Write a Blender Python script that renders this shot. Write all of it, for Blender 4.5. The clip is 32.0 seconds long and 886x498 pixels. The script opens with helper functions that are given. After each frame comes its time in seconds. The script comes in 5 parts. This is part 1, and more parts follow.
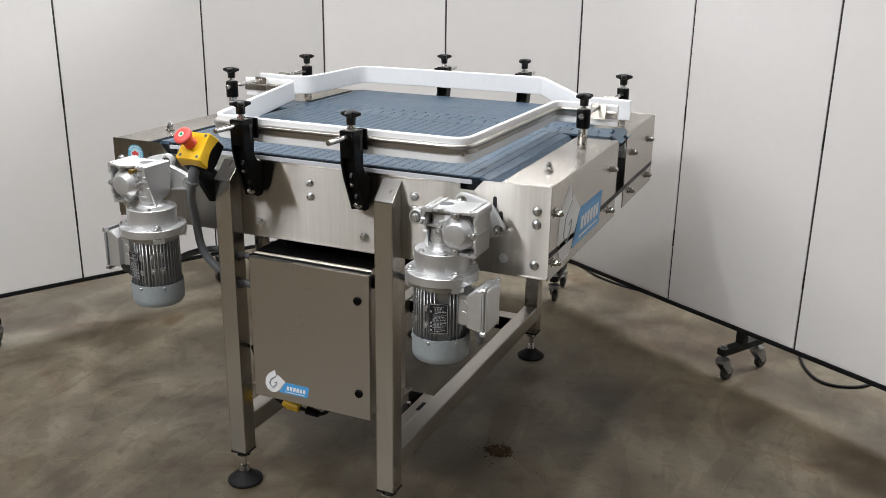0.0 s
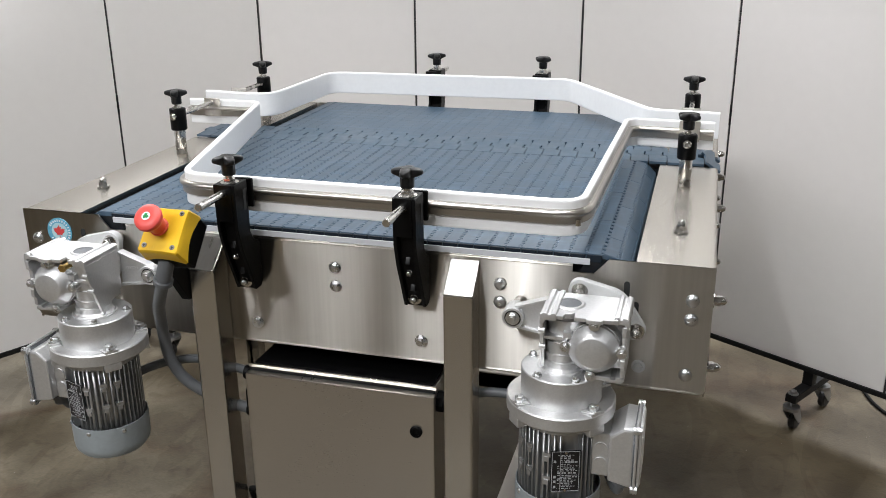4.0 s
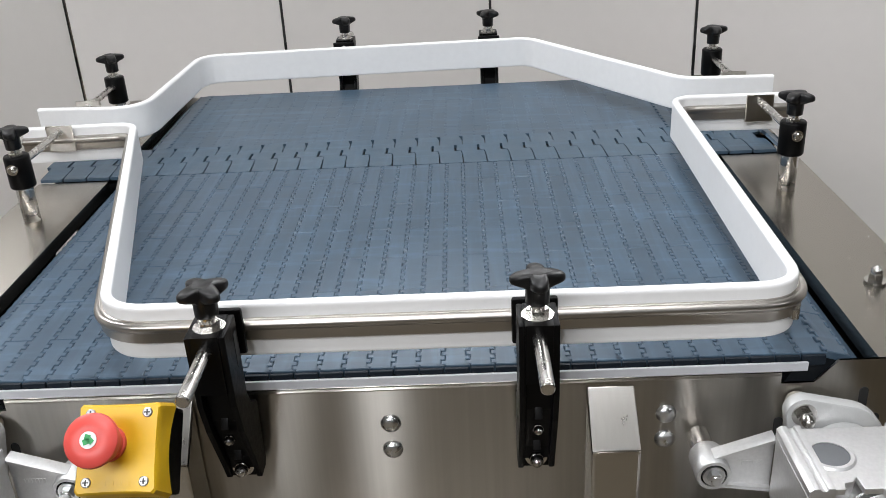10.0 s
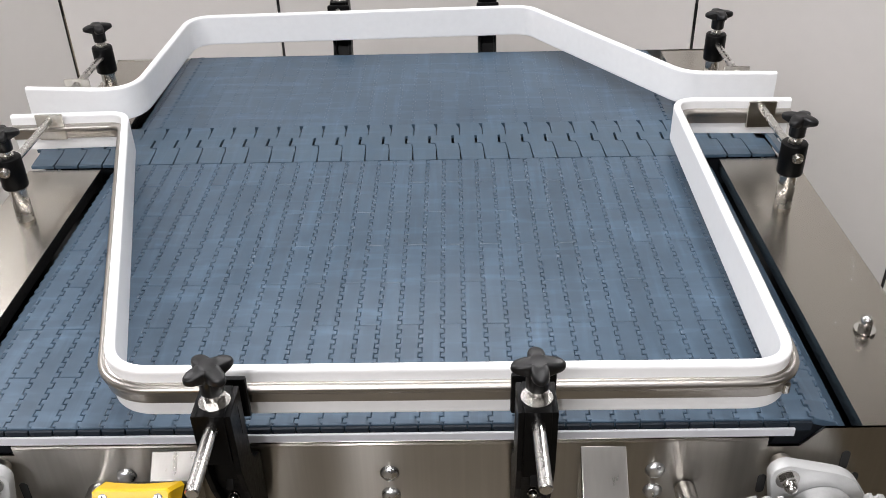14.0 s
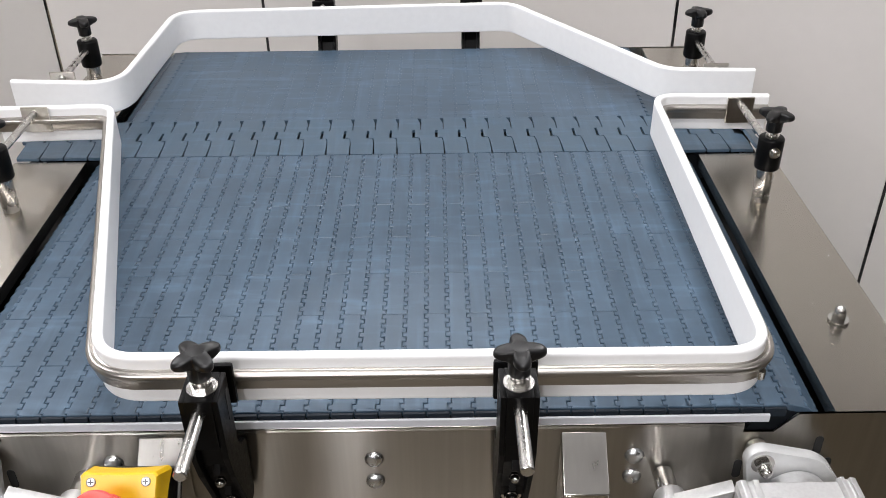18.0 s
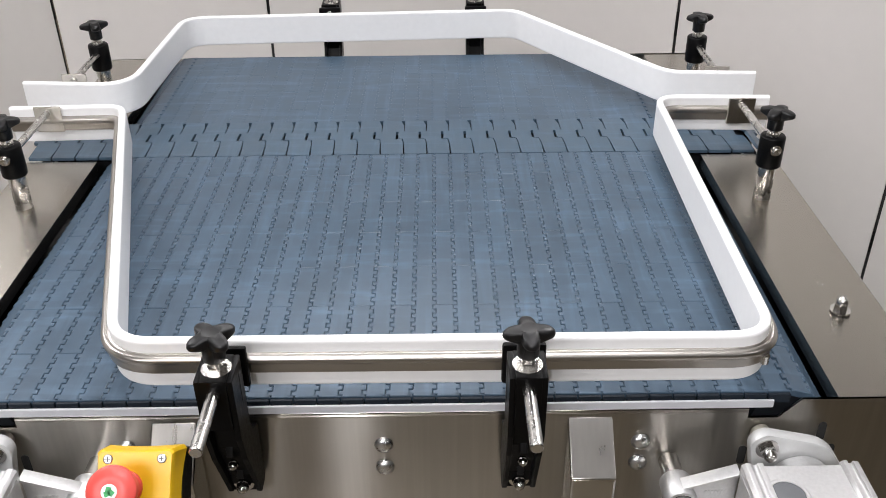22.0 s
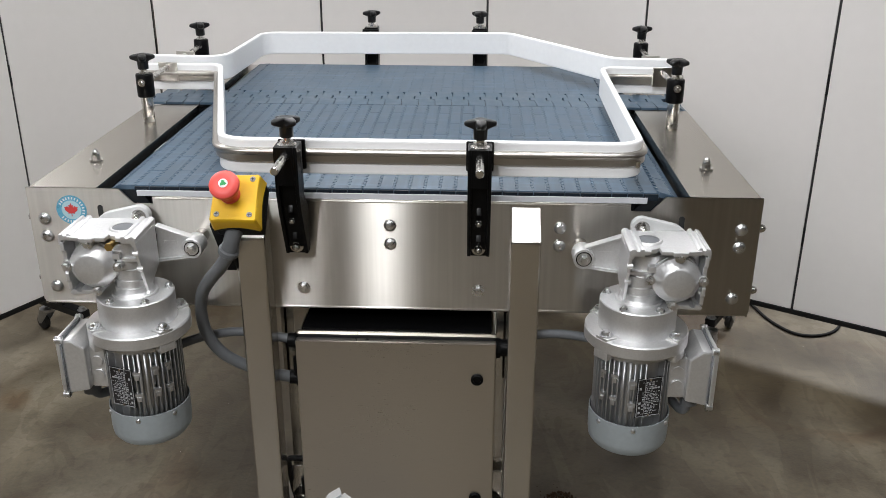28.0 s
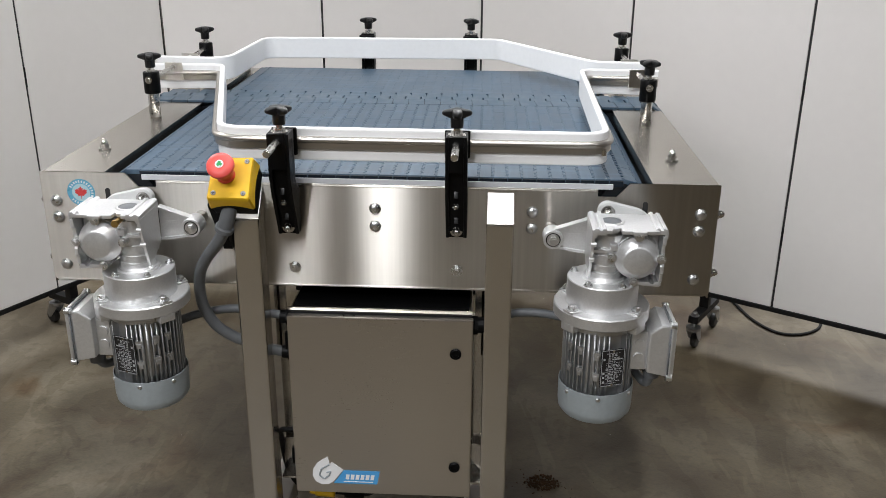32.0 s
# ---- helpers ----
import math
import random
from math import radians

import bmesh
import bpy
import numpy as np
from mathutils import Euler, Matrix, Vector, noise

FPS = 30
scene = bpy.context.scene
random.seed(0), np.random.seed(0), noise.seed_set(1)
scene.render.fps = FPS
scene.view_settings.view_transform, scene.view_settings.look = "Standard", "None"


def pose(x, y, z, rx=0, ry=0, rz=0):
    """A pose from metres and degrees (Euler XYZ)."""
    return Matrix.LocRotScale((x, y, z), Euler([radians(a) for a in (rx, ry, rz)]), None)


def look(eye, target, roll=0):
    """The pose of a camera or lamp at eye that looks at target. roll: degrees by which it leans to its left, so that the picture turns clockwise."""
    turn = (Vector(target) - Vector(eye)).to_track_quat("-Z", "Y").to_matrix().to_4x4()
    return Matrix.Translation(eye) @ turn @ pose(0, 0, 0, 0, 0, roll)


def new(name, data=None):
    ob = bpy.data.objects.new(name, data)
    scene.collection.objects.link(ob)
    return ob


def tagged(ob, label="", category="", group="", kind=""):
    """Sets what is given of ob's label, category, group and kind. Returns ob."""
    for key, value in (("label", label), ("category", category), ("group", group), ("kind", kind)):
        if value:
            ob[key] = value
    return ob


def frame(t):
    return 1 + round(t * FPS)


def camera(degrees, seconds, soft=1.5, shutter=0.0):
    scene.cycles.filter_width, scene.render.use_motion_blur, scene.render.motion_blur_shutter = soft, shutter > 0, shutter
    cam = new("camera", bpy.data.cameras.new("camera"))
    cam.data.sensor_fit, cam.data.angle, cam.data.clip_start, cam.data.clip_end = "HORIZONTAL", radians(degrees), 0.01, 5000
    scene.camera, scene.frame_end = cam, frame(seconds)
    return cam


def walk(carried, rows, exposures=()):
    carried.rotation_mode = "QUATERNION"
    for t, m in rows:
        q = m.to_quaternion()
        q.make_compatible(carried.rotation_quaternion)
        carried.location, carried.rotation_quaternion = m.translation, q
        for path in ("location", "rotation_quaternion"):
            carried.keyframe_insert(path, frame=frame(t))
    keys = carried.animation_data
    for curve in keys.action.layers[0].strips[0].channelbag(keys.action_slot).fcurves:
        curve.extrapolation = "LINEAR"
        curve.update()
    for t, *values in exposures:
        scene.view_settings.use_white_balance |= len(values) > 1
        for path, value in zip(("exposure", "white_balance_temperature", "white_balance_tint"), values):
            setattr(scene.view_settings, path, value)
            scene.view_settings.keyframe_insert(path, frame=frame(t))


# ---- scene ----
cam = camera(51.5, 32.0, soft=0.35)
PATH = [
    (0, (1.167, -1.841, 1.4), (0.398, -0.1, 0.784), 0.8),
    (0.5, (1.13, -1.803, 1.403), (0.357, -0.063, 0.791), 1.3),
    (1, (1.069, -1.755, 1.412), (0.293, -0.017, 0.798), 1.4),
    (1.5, (0.96, -1.696, 1.418), (0.194, 0.046, 0.8), 0.3),
    (2, (0.848, -1.637, 1.406), (0.201, 0.146, 0.772), -0.3),
    (2.5, (0.791, -1.56, 1.4), (0.222, 0.248, 0.761), 0.0),
    (3, (0.726, -1.457, 1.413), (0.158, 0.348, 0.766), -0.5),
    (3.5, (0.651, -1.385, 1.41), (0.09, 0.418, 0.752), -0.4),
    (5.5, (0.35, -1.209, 1.412), (0.039, 0.622, 0.669), -1.9),
    (6, (0.317, -1.21, 1.409), (0.03, 0.623, 0.662), -1.7),
    (6.5, (0.301, -1.208, 1.405), (0.033, 0.625, 0.65), -1.3),
    (7, (0.304, -1.211, 1.405), (0.05, 0.621, 0.643), -1.1),
    (7.5, (0.291, -1.197, 1.406), (0.051, 0.632, 0.634), -0.8),
    (8, (0.248, -1.132, 1.405), (0.012, 0.696, 0.629), -0.6),
    (8.5, (0.229, -1.05, 1.408), (0.001, 0.774, 0.621), -0.9),
    (9, (0.218, -0.983, 1.418), (-0.004, 0.83, 0.603), -1.3),
    (9.5, (0.164, -0.881, 1.424), (-0.015, 0.929, 0.593), -2.4),
    (10, (0.089, -0.777, 1.427), (0.029, 1.03, 0.573), -3.1),
    (10.5, (0.063, -0.71, 1.44), (0.038, 1.062, 0.512), -3.3),
    (11, (0.076, -0.641, 1.465), (0.061, 1.08, 0.447), -2.8),
    (11.5, (0.087, -0.633, 1.513), (0.065, 1.072, 0.467), -2.1),
    (12, (0.082, -0.66, 1.538), (0.047, 1.039, 0.483), -1.9),
    (12.5, (0.072, -0.683, 1.559), (0.029, 1.011, 0.496), -1.4),
    (13, (0.07, -0.699, 1.581), (0.029, 0.994, 0.516), -1.2),
    (13.5, (0.074, -0.695, 1.589), (0.027, 0.988, 0.51), -1.4),
    (14, (0.076, -0.692, 1.592), (0.044, 0.989, 0.509), -1.5),
    (14.5, (0.087, -0.701, 1.595), (0.054, 0.978, 0.509), -1.8),
    (15, (0.093, -0.703, 1.599), (0.069, 0.972, 0.507), -1.8),
    (15.5, (0.089, -0.703, 1.598), (0.071, 0.971, 0.505), -1.6),
    (17.5, (0.078, -0.715, 1.594), (0.079, 0.963, 0.505), -0.9),
    (18, (0.075, -0.712, 1.593), (0.08, 0.968, 0.508), -0.7),
    (18.5, (0.076, -0.712, 1.592), (0.082, 0.971, 0.511), -0.6),
    (19, (0.076, -0.712, 1.588), (0.078, 0.975, 0.514), -0.6),
    (19.5, (0.074, -0.713, 1.591), (0.08, 0.971, 0.513), -0.5),
    (20, (0.08, -0.721, 1.589), (0.079, 0.965, 0.513), -0.6),
    (20.5, (0.078, -0.728, 1.587), (0.078, 0.961, 0.516), -0.6),
    (21, (0.07, -0.743, 1.582), (0.071, 0.949, 0.517), -0.6),
    (21.5, (0.067, -0.746, 1.58), (0.069, 0.951, 0.521), -0.6),
    (22, (0.064, -0.746, 1.574), (0.071, 0.957, 0.526), -0.6),
    (22.5, (0.055, -0.78, 1.559), (0.067, 0.935, 0.53), -0.6),
    (23, (0.06, -0.82, 1.539), (0.079, 0.912, 0.538), -0.7),
    (23.5, (0.095, -0.877, 1.528), (0.108, 0.865, 0.545), -0.7),
    (24, (0.117, -0.947, 1.504), (0.133, 0.815, 0.557), -0.2),
    (24.5, (0.127, -1.019, 1.488), (0.119, 0.782, 0.618), 0.4),
    (25, (0.139, -1.066, 1.462), (0.098, 0.77, 0.672), 0.9),
    (25.5, (0.139, -1.097, 1.436), (0.076, 0.748, 0.666), 1.1),
    (26, (0.106, -1.154, 1.42), (0.028, 0.69, 0.649), 1.0),
    (26.3, (0.092, -1.199, 1.412), (0.013, 0.639, 0.627), 0.7),
    (26.5, (0.091, -1.226, 1.407), (0.008, 0.603, 0.603), 0.7),
    (28.5, (0.169, -1.47, 1.399), (0.099, 0.39, 0.666), 0.1),
    (29, (0.187, -1.506, 1.39), (0.115, 0.358, 0.67), 0.5),
    (29.5, (0.191, -1.534, 1.391), (0.11, 0.333, 0.677), 0.7),
    (30, (0.19, -1.555, 1.39), (0.096, 0.314, 0.685), 0.5),
    (30.5, (0.187, -1.564, 1.392), (0.092, 0.304, 0.681), 0.5),
    (31, (0.189, -1.562, 1.39), (0.095, 0.305, 0.68), 0.5),
    (31.5, (0.196, -1.553, 1.391), (0.105, 0.314, 0.679), 0.5),
    (32, (0.199, -1.551, 1.388), (0.107, 0.313, 0.67), 0.4),
]
EXPO = [(0.0, -0.14, 6500, 10), (3.5, -0.16, 6500, 10), (5.5, -0.46, 6500, 10), (8.0, -0.48, 6500, 10), (11.0, -0.46, 6500, 10), (13.0, -0.32, 6650, 13), (22.0, -0.32, 6650, 13), (24.0, -0.35, 6600, 12), (26.0, -0.36, 6500, 10), (28.5, -0.28, 6500, 10), (32.0, -0.28, 6500, 10)]
walk(cam, [(t, look(eye, target, roll)) for t, eye, target, roll in PATH], exposures=EXPO)

# ---- world, lamps ----
world = bpy.data.worlds.new("hall_air")
scene.world = world
world.use_nodes = True
world.node_tree.nodes["Background"].inputs[0].default_value = (0.96, 0.975, 1.0, 1)
world.node_tree.nodes["Background"].inputs[1].default_value = 0.01


def lamp(name, x, y, z, sx, sy, watts, colour=(0.96, 0.975, 1.0)):
    d = bpy.data.lights.new(name, "AREA")
    d.shape, d.size, d.size_y, d.energy, d.color = "RECTANGLE", sx, sy, watts, colour
    o = new(name, d)
    o.matrix_world = pose(x, y, z)
    return o


CEIL = 3.7
LAMPS = [(0.05, -0.86, 1.3, 0.40, 50), (-0.47, -3.5, 0.10, 1.6, 84), (-1.06, -3.5, 0.10, 1.6, 56), (-1.75, -3.5, 0.10, 1.6, 46), (-2.40, -3.5, 0.10, 1.6, 46), (-3.0, -3.5, 0.10, 1.6, 52), (-0.70, 0.80, 0.10, 1.8, 30), (0.58, 0.80, 0.10, 1.8, 36), (-3.3, 2.0, 2.4, 0.5, 208), (-0.2, 4.1, 2.4, 0.5, 110), (-0.2, 3.3, 2.4, 0.3, 9),
         (3.0, 3.3, 2.4, 0.5, 325), (3.6, -2.2, 2.4, 0.5, 36), (0.4, -6.0, 2.4, 0.5, 24)]
for lx, ly, lsx, lsy, lw in LAMPS:
    lamp("ceiling_tube", lx, ly, CEIL - 0.12, lsx, lsy, lw)


# ---- materials ----
def mat(name, base, rough=0.5, metal=0.0, var=0.12, scale=40.0, bump=0.0, bscale=None, stretch=(1, 1, 1), rvar=0.1, rnd=0.0, coat=0.0, big=3.0, spec=0.5, smear=None, world=False, scuff=0.0):
    m = bpy.data.materials.new(name)
    m.use_nodes = True
    nt = m.node_tree
    n, l = nt.nodes, nt.links
    bs = n["Principled BSDF"]
    bs.inputs["Metallic"].default_value = metal
    bs.inputs["Coat Weight"].default_value = coat
    bs.inputs["Specular IOR Level"].default_value = spec
    if smear:
        bs.inputs["Anisotropic"].default_value = smear[3]
        tg = n.new("ShaderNodeCombineXYZ")
        for k in range(3):
            tg.inputs[k].default_value = smear[k]
        l.new(tg.outputs[0], bs.inputs["Tangent"])
    tc = n.new("ShaderNodeTexCoord")
    mp = n.new("ShaderNodeMapping")
    mp.inputs["Scale"].default_value = stretch
    where = n.new("ShaderNodeNewGeometry").outputs["Position"] if world else tc.outputs["Object"]
    l.new(where, mp.inputs["Vector"])
    fine = n.new("ShaderNodeTexNoise")
    fine.inputs["Scale"].default_value, fine.inputs["Detail"].default_value = scale, 6
    l.new(mp.outputs[0], fine.inputs["Vector"])
    wide = n.new("ShaderNodeTexNoise")
    wide.inputs["Scale"].default_value, wide.inputs["Detail"].default_value = big, 4
    l.new(where, wide.inputs["Vector"])
    add = n.new("ShaderNodeMath")
    add.operation = "ADD"
    l.new(fine.outputs[0], add.inputs[0])
    l.new(wide.outputs[0], add.inputs[1])
    last = add.outputs[0]
    if rnd:
        oi = n.new("ShaderNodeObjectInfo")
        mm = n.new("ShaderNodeMath")
        mm.operation, mm.inputs[1].default_value = "MULTIPLY_ADD", rnd
        l.new(oi.outputs["Random"], mm.inputs[0])
        l.new(last, mm.inputs[2])
        last = mm.outputs[0]
    rp = n.new("ShaderNodeMapRange")
    rp.inputs["From Min"].default_value, rp.inputs["From Max"].default_value = 0.6, 1.4 + rnd
    rp.inputs["To Min"].default_value, rp.inputs["To Max"].default_value = 1 - var, 1 + var
    l.new(last, rp.inputs["Value"])
    mul = n.new("ShaderNodeVectorMath")
    mul.operation = "SCALE"
    mul.inputs[0].default_value = base
    tone = rp.outputs[0]
    if scuff:
        # pale rubbed streaks across and along the surface
        for stretched, part_of in (((9, 60, 1), 1.0), ((70, 7, 1), 0.7)):
            sm = n.new("ShaderNodeMapping")
            sm.inputs["Scale"].default_value = stretched
            l.new(where, sm.inputs["Vector"])
            sn = n.new("ShaderNodeTexNoise")
            sn.inputs["Scale"].default_value, sn.inputs["Detail"].default_value, sn.inputs["Distortion"].default_value = 1.0, 5, 0.6
            l.new(sm.outputs[0], sn.inputs["Vector"])
            sr = n.new("ShaderNodeMapRange")
            sr.inputs["From Min"].default_value, sr.inputs["From Max"].default_value = 0.52, 0.74
            sr.inputs["To Min"].default_value, sr.inputs["To Max"].default_value = 1.0, 1.0 + scuff * part_of
            l.new(sn.outputs[0], sr.inputs["Value"])
            sx = n.new("ShaderNodeMath")
            sx.operation = "MULTIPLY"
            l.new(tone, sx.inputs[0])
            l.new(sr.outputs[0], sx.inputs[1])
            tone = sx.outputs[0]
    l.new(tone, mul.inputs["Scale"])
    l.new(mul.outputs[0], bs.inputs["Base Color"])
    rr = n.new("ShaderNodeMapRange")
    rr.inputs["From Min"].default_value, rr.inputs["From Max"].default_value = 0.6, 1.4
    rr.inputs["To Min"].default_value, rr.inputs["To Max"].default_value = max(0.02, rough - rvar), min(1, rough + rvar)
    l.new(add.outputs[0], rr.inputs["Value"])
    l.new(rr.outputs[0], bs.inputs["Roughness"])
    if bump:
        bp = n.new("ShaderNodeBump")
        bp.inputs["Strength"].default_value, bp.inputs["Distance"].default_value = 1.0, bump
        src = fine
        if bscale:
            src = n.new("ShaderNodeTexNoise")
            src.inputs["Scale"].default_value, src.inputs["Detail"].default_value = bscale, 3
            l.new(mp.outputs[0], src.inputs["Vector"])
        l.new(src.outputs[0], bp.inputs["Height"])
        l.new(bp.outputs[0], bs.inputs["Normal"])
    return m


def brushed(m, rough, grain):
    """Swap the plain metal for a strongly directional one: highlights run along z."""
    nt = m.node_tree
    n, l = nt.nodes, nt.links
    colour = n["Principled BSDF"].inputs["Base Color"].links[0].from_socket
    g = n.new("ShaderNodeBsdfAnisotropic")
    g.distribution = "BECKMANN"
    g.inputs["Roughness"].default_value = rough
    g.inputs["Anisotropy"].default_value = grain
    tg = n.new("ShaderNodeCombineXYZ")
    tg.inputs[2].default_value = 1.0
    l.new(tg.outputs[0], g.inputs["Tangent"])
    l.new(colour, g.inputs["Color"])
    l.new(g.outputs[0], n["Material Output"].inputs["Surface"])
    return m


steel = brushed(mat("brushed_steel", (0.54, 0.515, 0.475), 0.3, 1.0, 0.11, 150, 0.0, None, (1, 1, 0.02), 0.0), 0.30, -0.79)
steel_top = mat("brushed_steel_cover", (0.47, 0.44, 0.395), 0.27, 1.0, 0.03, 40, 0.0, None, (6, 0.3, 1), 0.0, smear=(0, 1, 0, 0.85))
steel_leg = mat("brushed_steel_tube", (0.55, 0.525, 0.485), 0.27, 1.0, 0.012, 60, 0.0, None, (2, 2, 0.05), 0.0)
steel_beam = mat("satin_steel_beam", (0.58, 0.555, 0.515), 0.33, 1.0, 0.012, 30, 0.0, None, (1, 0.03, 1), 0.0, smear=(0, 1, 0, 0.4))
steel_box = mat("satin_steel_cabinet", (0.50, 0.465, 0.415), 0.30, 1.0, 0.04, 60, 0.00002, 120, (1, 1, 30), 0.04, smear=(0, 0, 1, 0.3))
cap_m = mat("ground_steel_cap", (0.34, 0.325, 0.305), 0.30, 1.0, 0.10, 30, 0.0, None, (4, 1, 1), 0.05)
chrome = mat("bright_steel", (0.60, 0.585, 0.56), 0.19, 1.0, 0.08, 60)
rod_m = mat("satin_rod_steel", (0.60, 0.585, 0.56), 0.27, 1.0, 0.05, 60)
strip_m = mat("polished_strip", (0.45, 0.425, 0.395), 0.33, 1.0, 0.04, 60, rvar=0.02)
bolt_m = mat("zinc_bolt", (0.68, 0.685, 0.69), 0.30, 1.0, 0.10, 120)
alu = mat("cast_aluminium", (0.70, 0.70, 0.70), 0.44, 0.85, 0.10, 260, 0.00016, 700, rvar=0.08)
alu_mot = mat("motor_aluminium", (0.50, 0.505, 0.51), 0.42, 0.90, 0.08, 160, 0.00015, 700)
cover_grey = mat("fan_cover_paint", (0.355, 0.395, 0.415), 0.45, 0.35, 0.10, 120, 0.0001, 500)
white_flange = mat("pale_flange_paint", (0.66, 0.665, 0.66), 0.42, 0.25, 0.06, 160, 0.0002, 800)
poly = mat("white_polyethylene", (0.90, 0.90, 0.90), 0.40, 0.0, 0.03, 90, 0.0001, 300, big=5)
wear_m = mat("wear_strip_plastic", (0.55, 0.56, 0.59), 0.40, 0.0, 0.05, 90)
belt_m = mat("blue_belt_plastic", (0.054, 0.088, 0.127), 0.38, 0.0, 0.26, 42, 0.00002, 200, rvar=0.05, rnd=0.30, big=11, world=True, scuff=0.38, spec=0.40)
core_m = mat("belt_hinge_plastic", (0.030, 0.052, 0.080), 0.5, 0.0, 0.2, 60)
edge_shade_m = mat("shaded_belt_edge", (0.008, 0.013, 0.020), 0.5, 0.0, 0.2, 60, spec=0.2)
link_m = mat("blue_link_plastic", (0.054, 0.092, 0.132), 0.40, 0.0, 0.18, 40, 0.00008, 260, rnd=0.4, big=11, world=True, scuff=0.3)
belt_shade = mat("belt_shadow_gap", (0.005, 0.007, 0.010), 0.6, 0.0, 0.2, 60)
black = mat("black_plastic", (0.0025, 0.0025, 0.0027), 0.40, 0.0, 0.2, 200, 0.0001, 900, spec=0.12)
knob_m = mat("satin_black_plastic", (0.006, 0.006, 0.0065), 0.36, 0.0, 0.15, 120, 0.00003, 700, rvar=0.05, spec=0.35)
blackm = mat("black_painted_steel", (0.007, 0.007, 0.007), 0.5, 0.0, 0.2, 80, spec=0.25)
rubber = mat("black_rubber", (0.009, 0.009, 0.009), 0.65, 0.0, 0.25, 120, 0.0002, 400, spec=0.2)
yellow = mat("yellow_plastic", (0.78, 0.47, 0.012), 0.38, 0.0, 0.05, 120, 0.00005, 500)
red = mat("red_plastic", (0.72, 0.085, 0.07), 0.40, 0.0, 0.06, 120)
green = mat("green_mark", (0.03, 0.36, 0.10), 0.45, 0.0, 0.15, 300)
conduit_m = mat("grey_conduit", (0.13, 0.137, 0.145), 0.45, 0.0, 0.10, 120)
white_ink = mat("white_ink", (0.78, 0.78, 0.78), 0.45, 0.0, 0.03, 100)
blue_ink = mat("blue_ink", (0.075, 0.33, 0.66), 0.42, 0.0, 0.05, 100)
teal_ink = mat("teal_sticker", (0.13, 0.40, 0.56), 0.30, 0.1, 0.10, 200)
pale_teal = mat("pale_teal_print", (0.42, 0.62, 0.68), 0.35, 0.0, 0.08, 200)
red_ink = mat("red_ink", (0.62, 0.06, 0.06), 0.45, 0.0, 0.05, 100)
plate_ink = mat("black_nameplate", (0.008, 0.008, 0.009), 0.4, 0.0, 0.1, 100)
bar_ink = mat("pale_print", (0.45, 0.46, 0.47), 0.5, 0.0, 0.3, 300)
panel_m = mat("partition_panel", (0.74, 0.715, 0.69), 0.50, 0.0, 0.035, 30, 0.0001, 200, big=1.2, rnd=0.5)
seam_m = mat("seam_black", (0.02, 0.02, 0.02), 0.6, 0.0, 0.1, 30)
ceil_m = mat("ceiling_paint", (0.30, 0.29, 0.28), 0.8, 0.0, 0.05, 10)
hall_m = mat("hall_wall_paint", (0.20, 0.19, 0.175), 0.8, 0.0, 0.06, 10)
fork_m = mat("dull_zinc", (0.36, 0.36, 0.36), 0.34, 0.9, 0.15, 100)
grit_m = mat("brown_grit", (0.062, 0.034, 0.017), 0.85, 0.0, 0.6, 120, spec=0.2)
brass_m = mat("brass", (0.55, 0.38, 0.14), 0.3, 1.0, 0.1, 120)
wheel_m = mat("caster_rubber", (0.02, 0.02, 0.02), 0.5, 0.0, 0.2, 100)


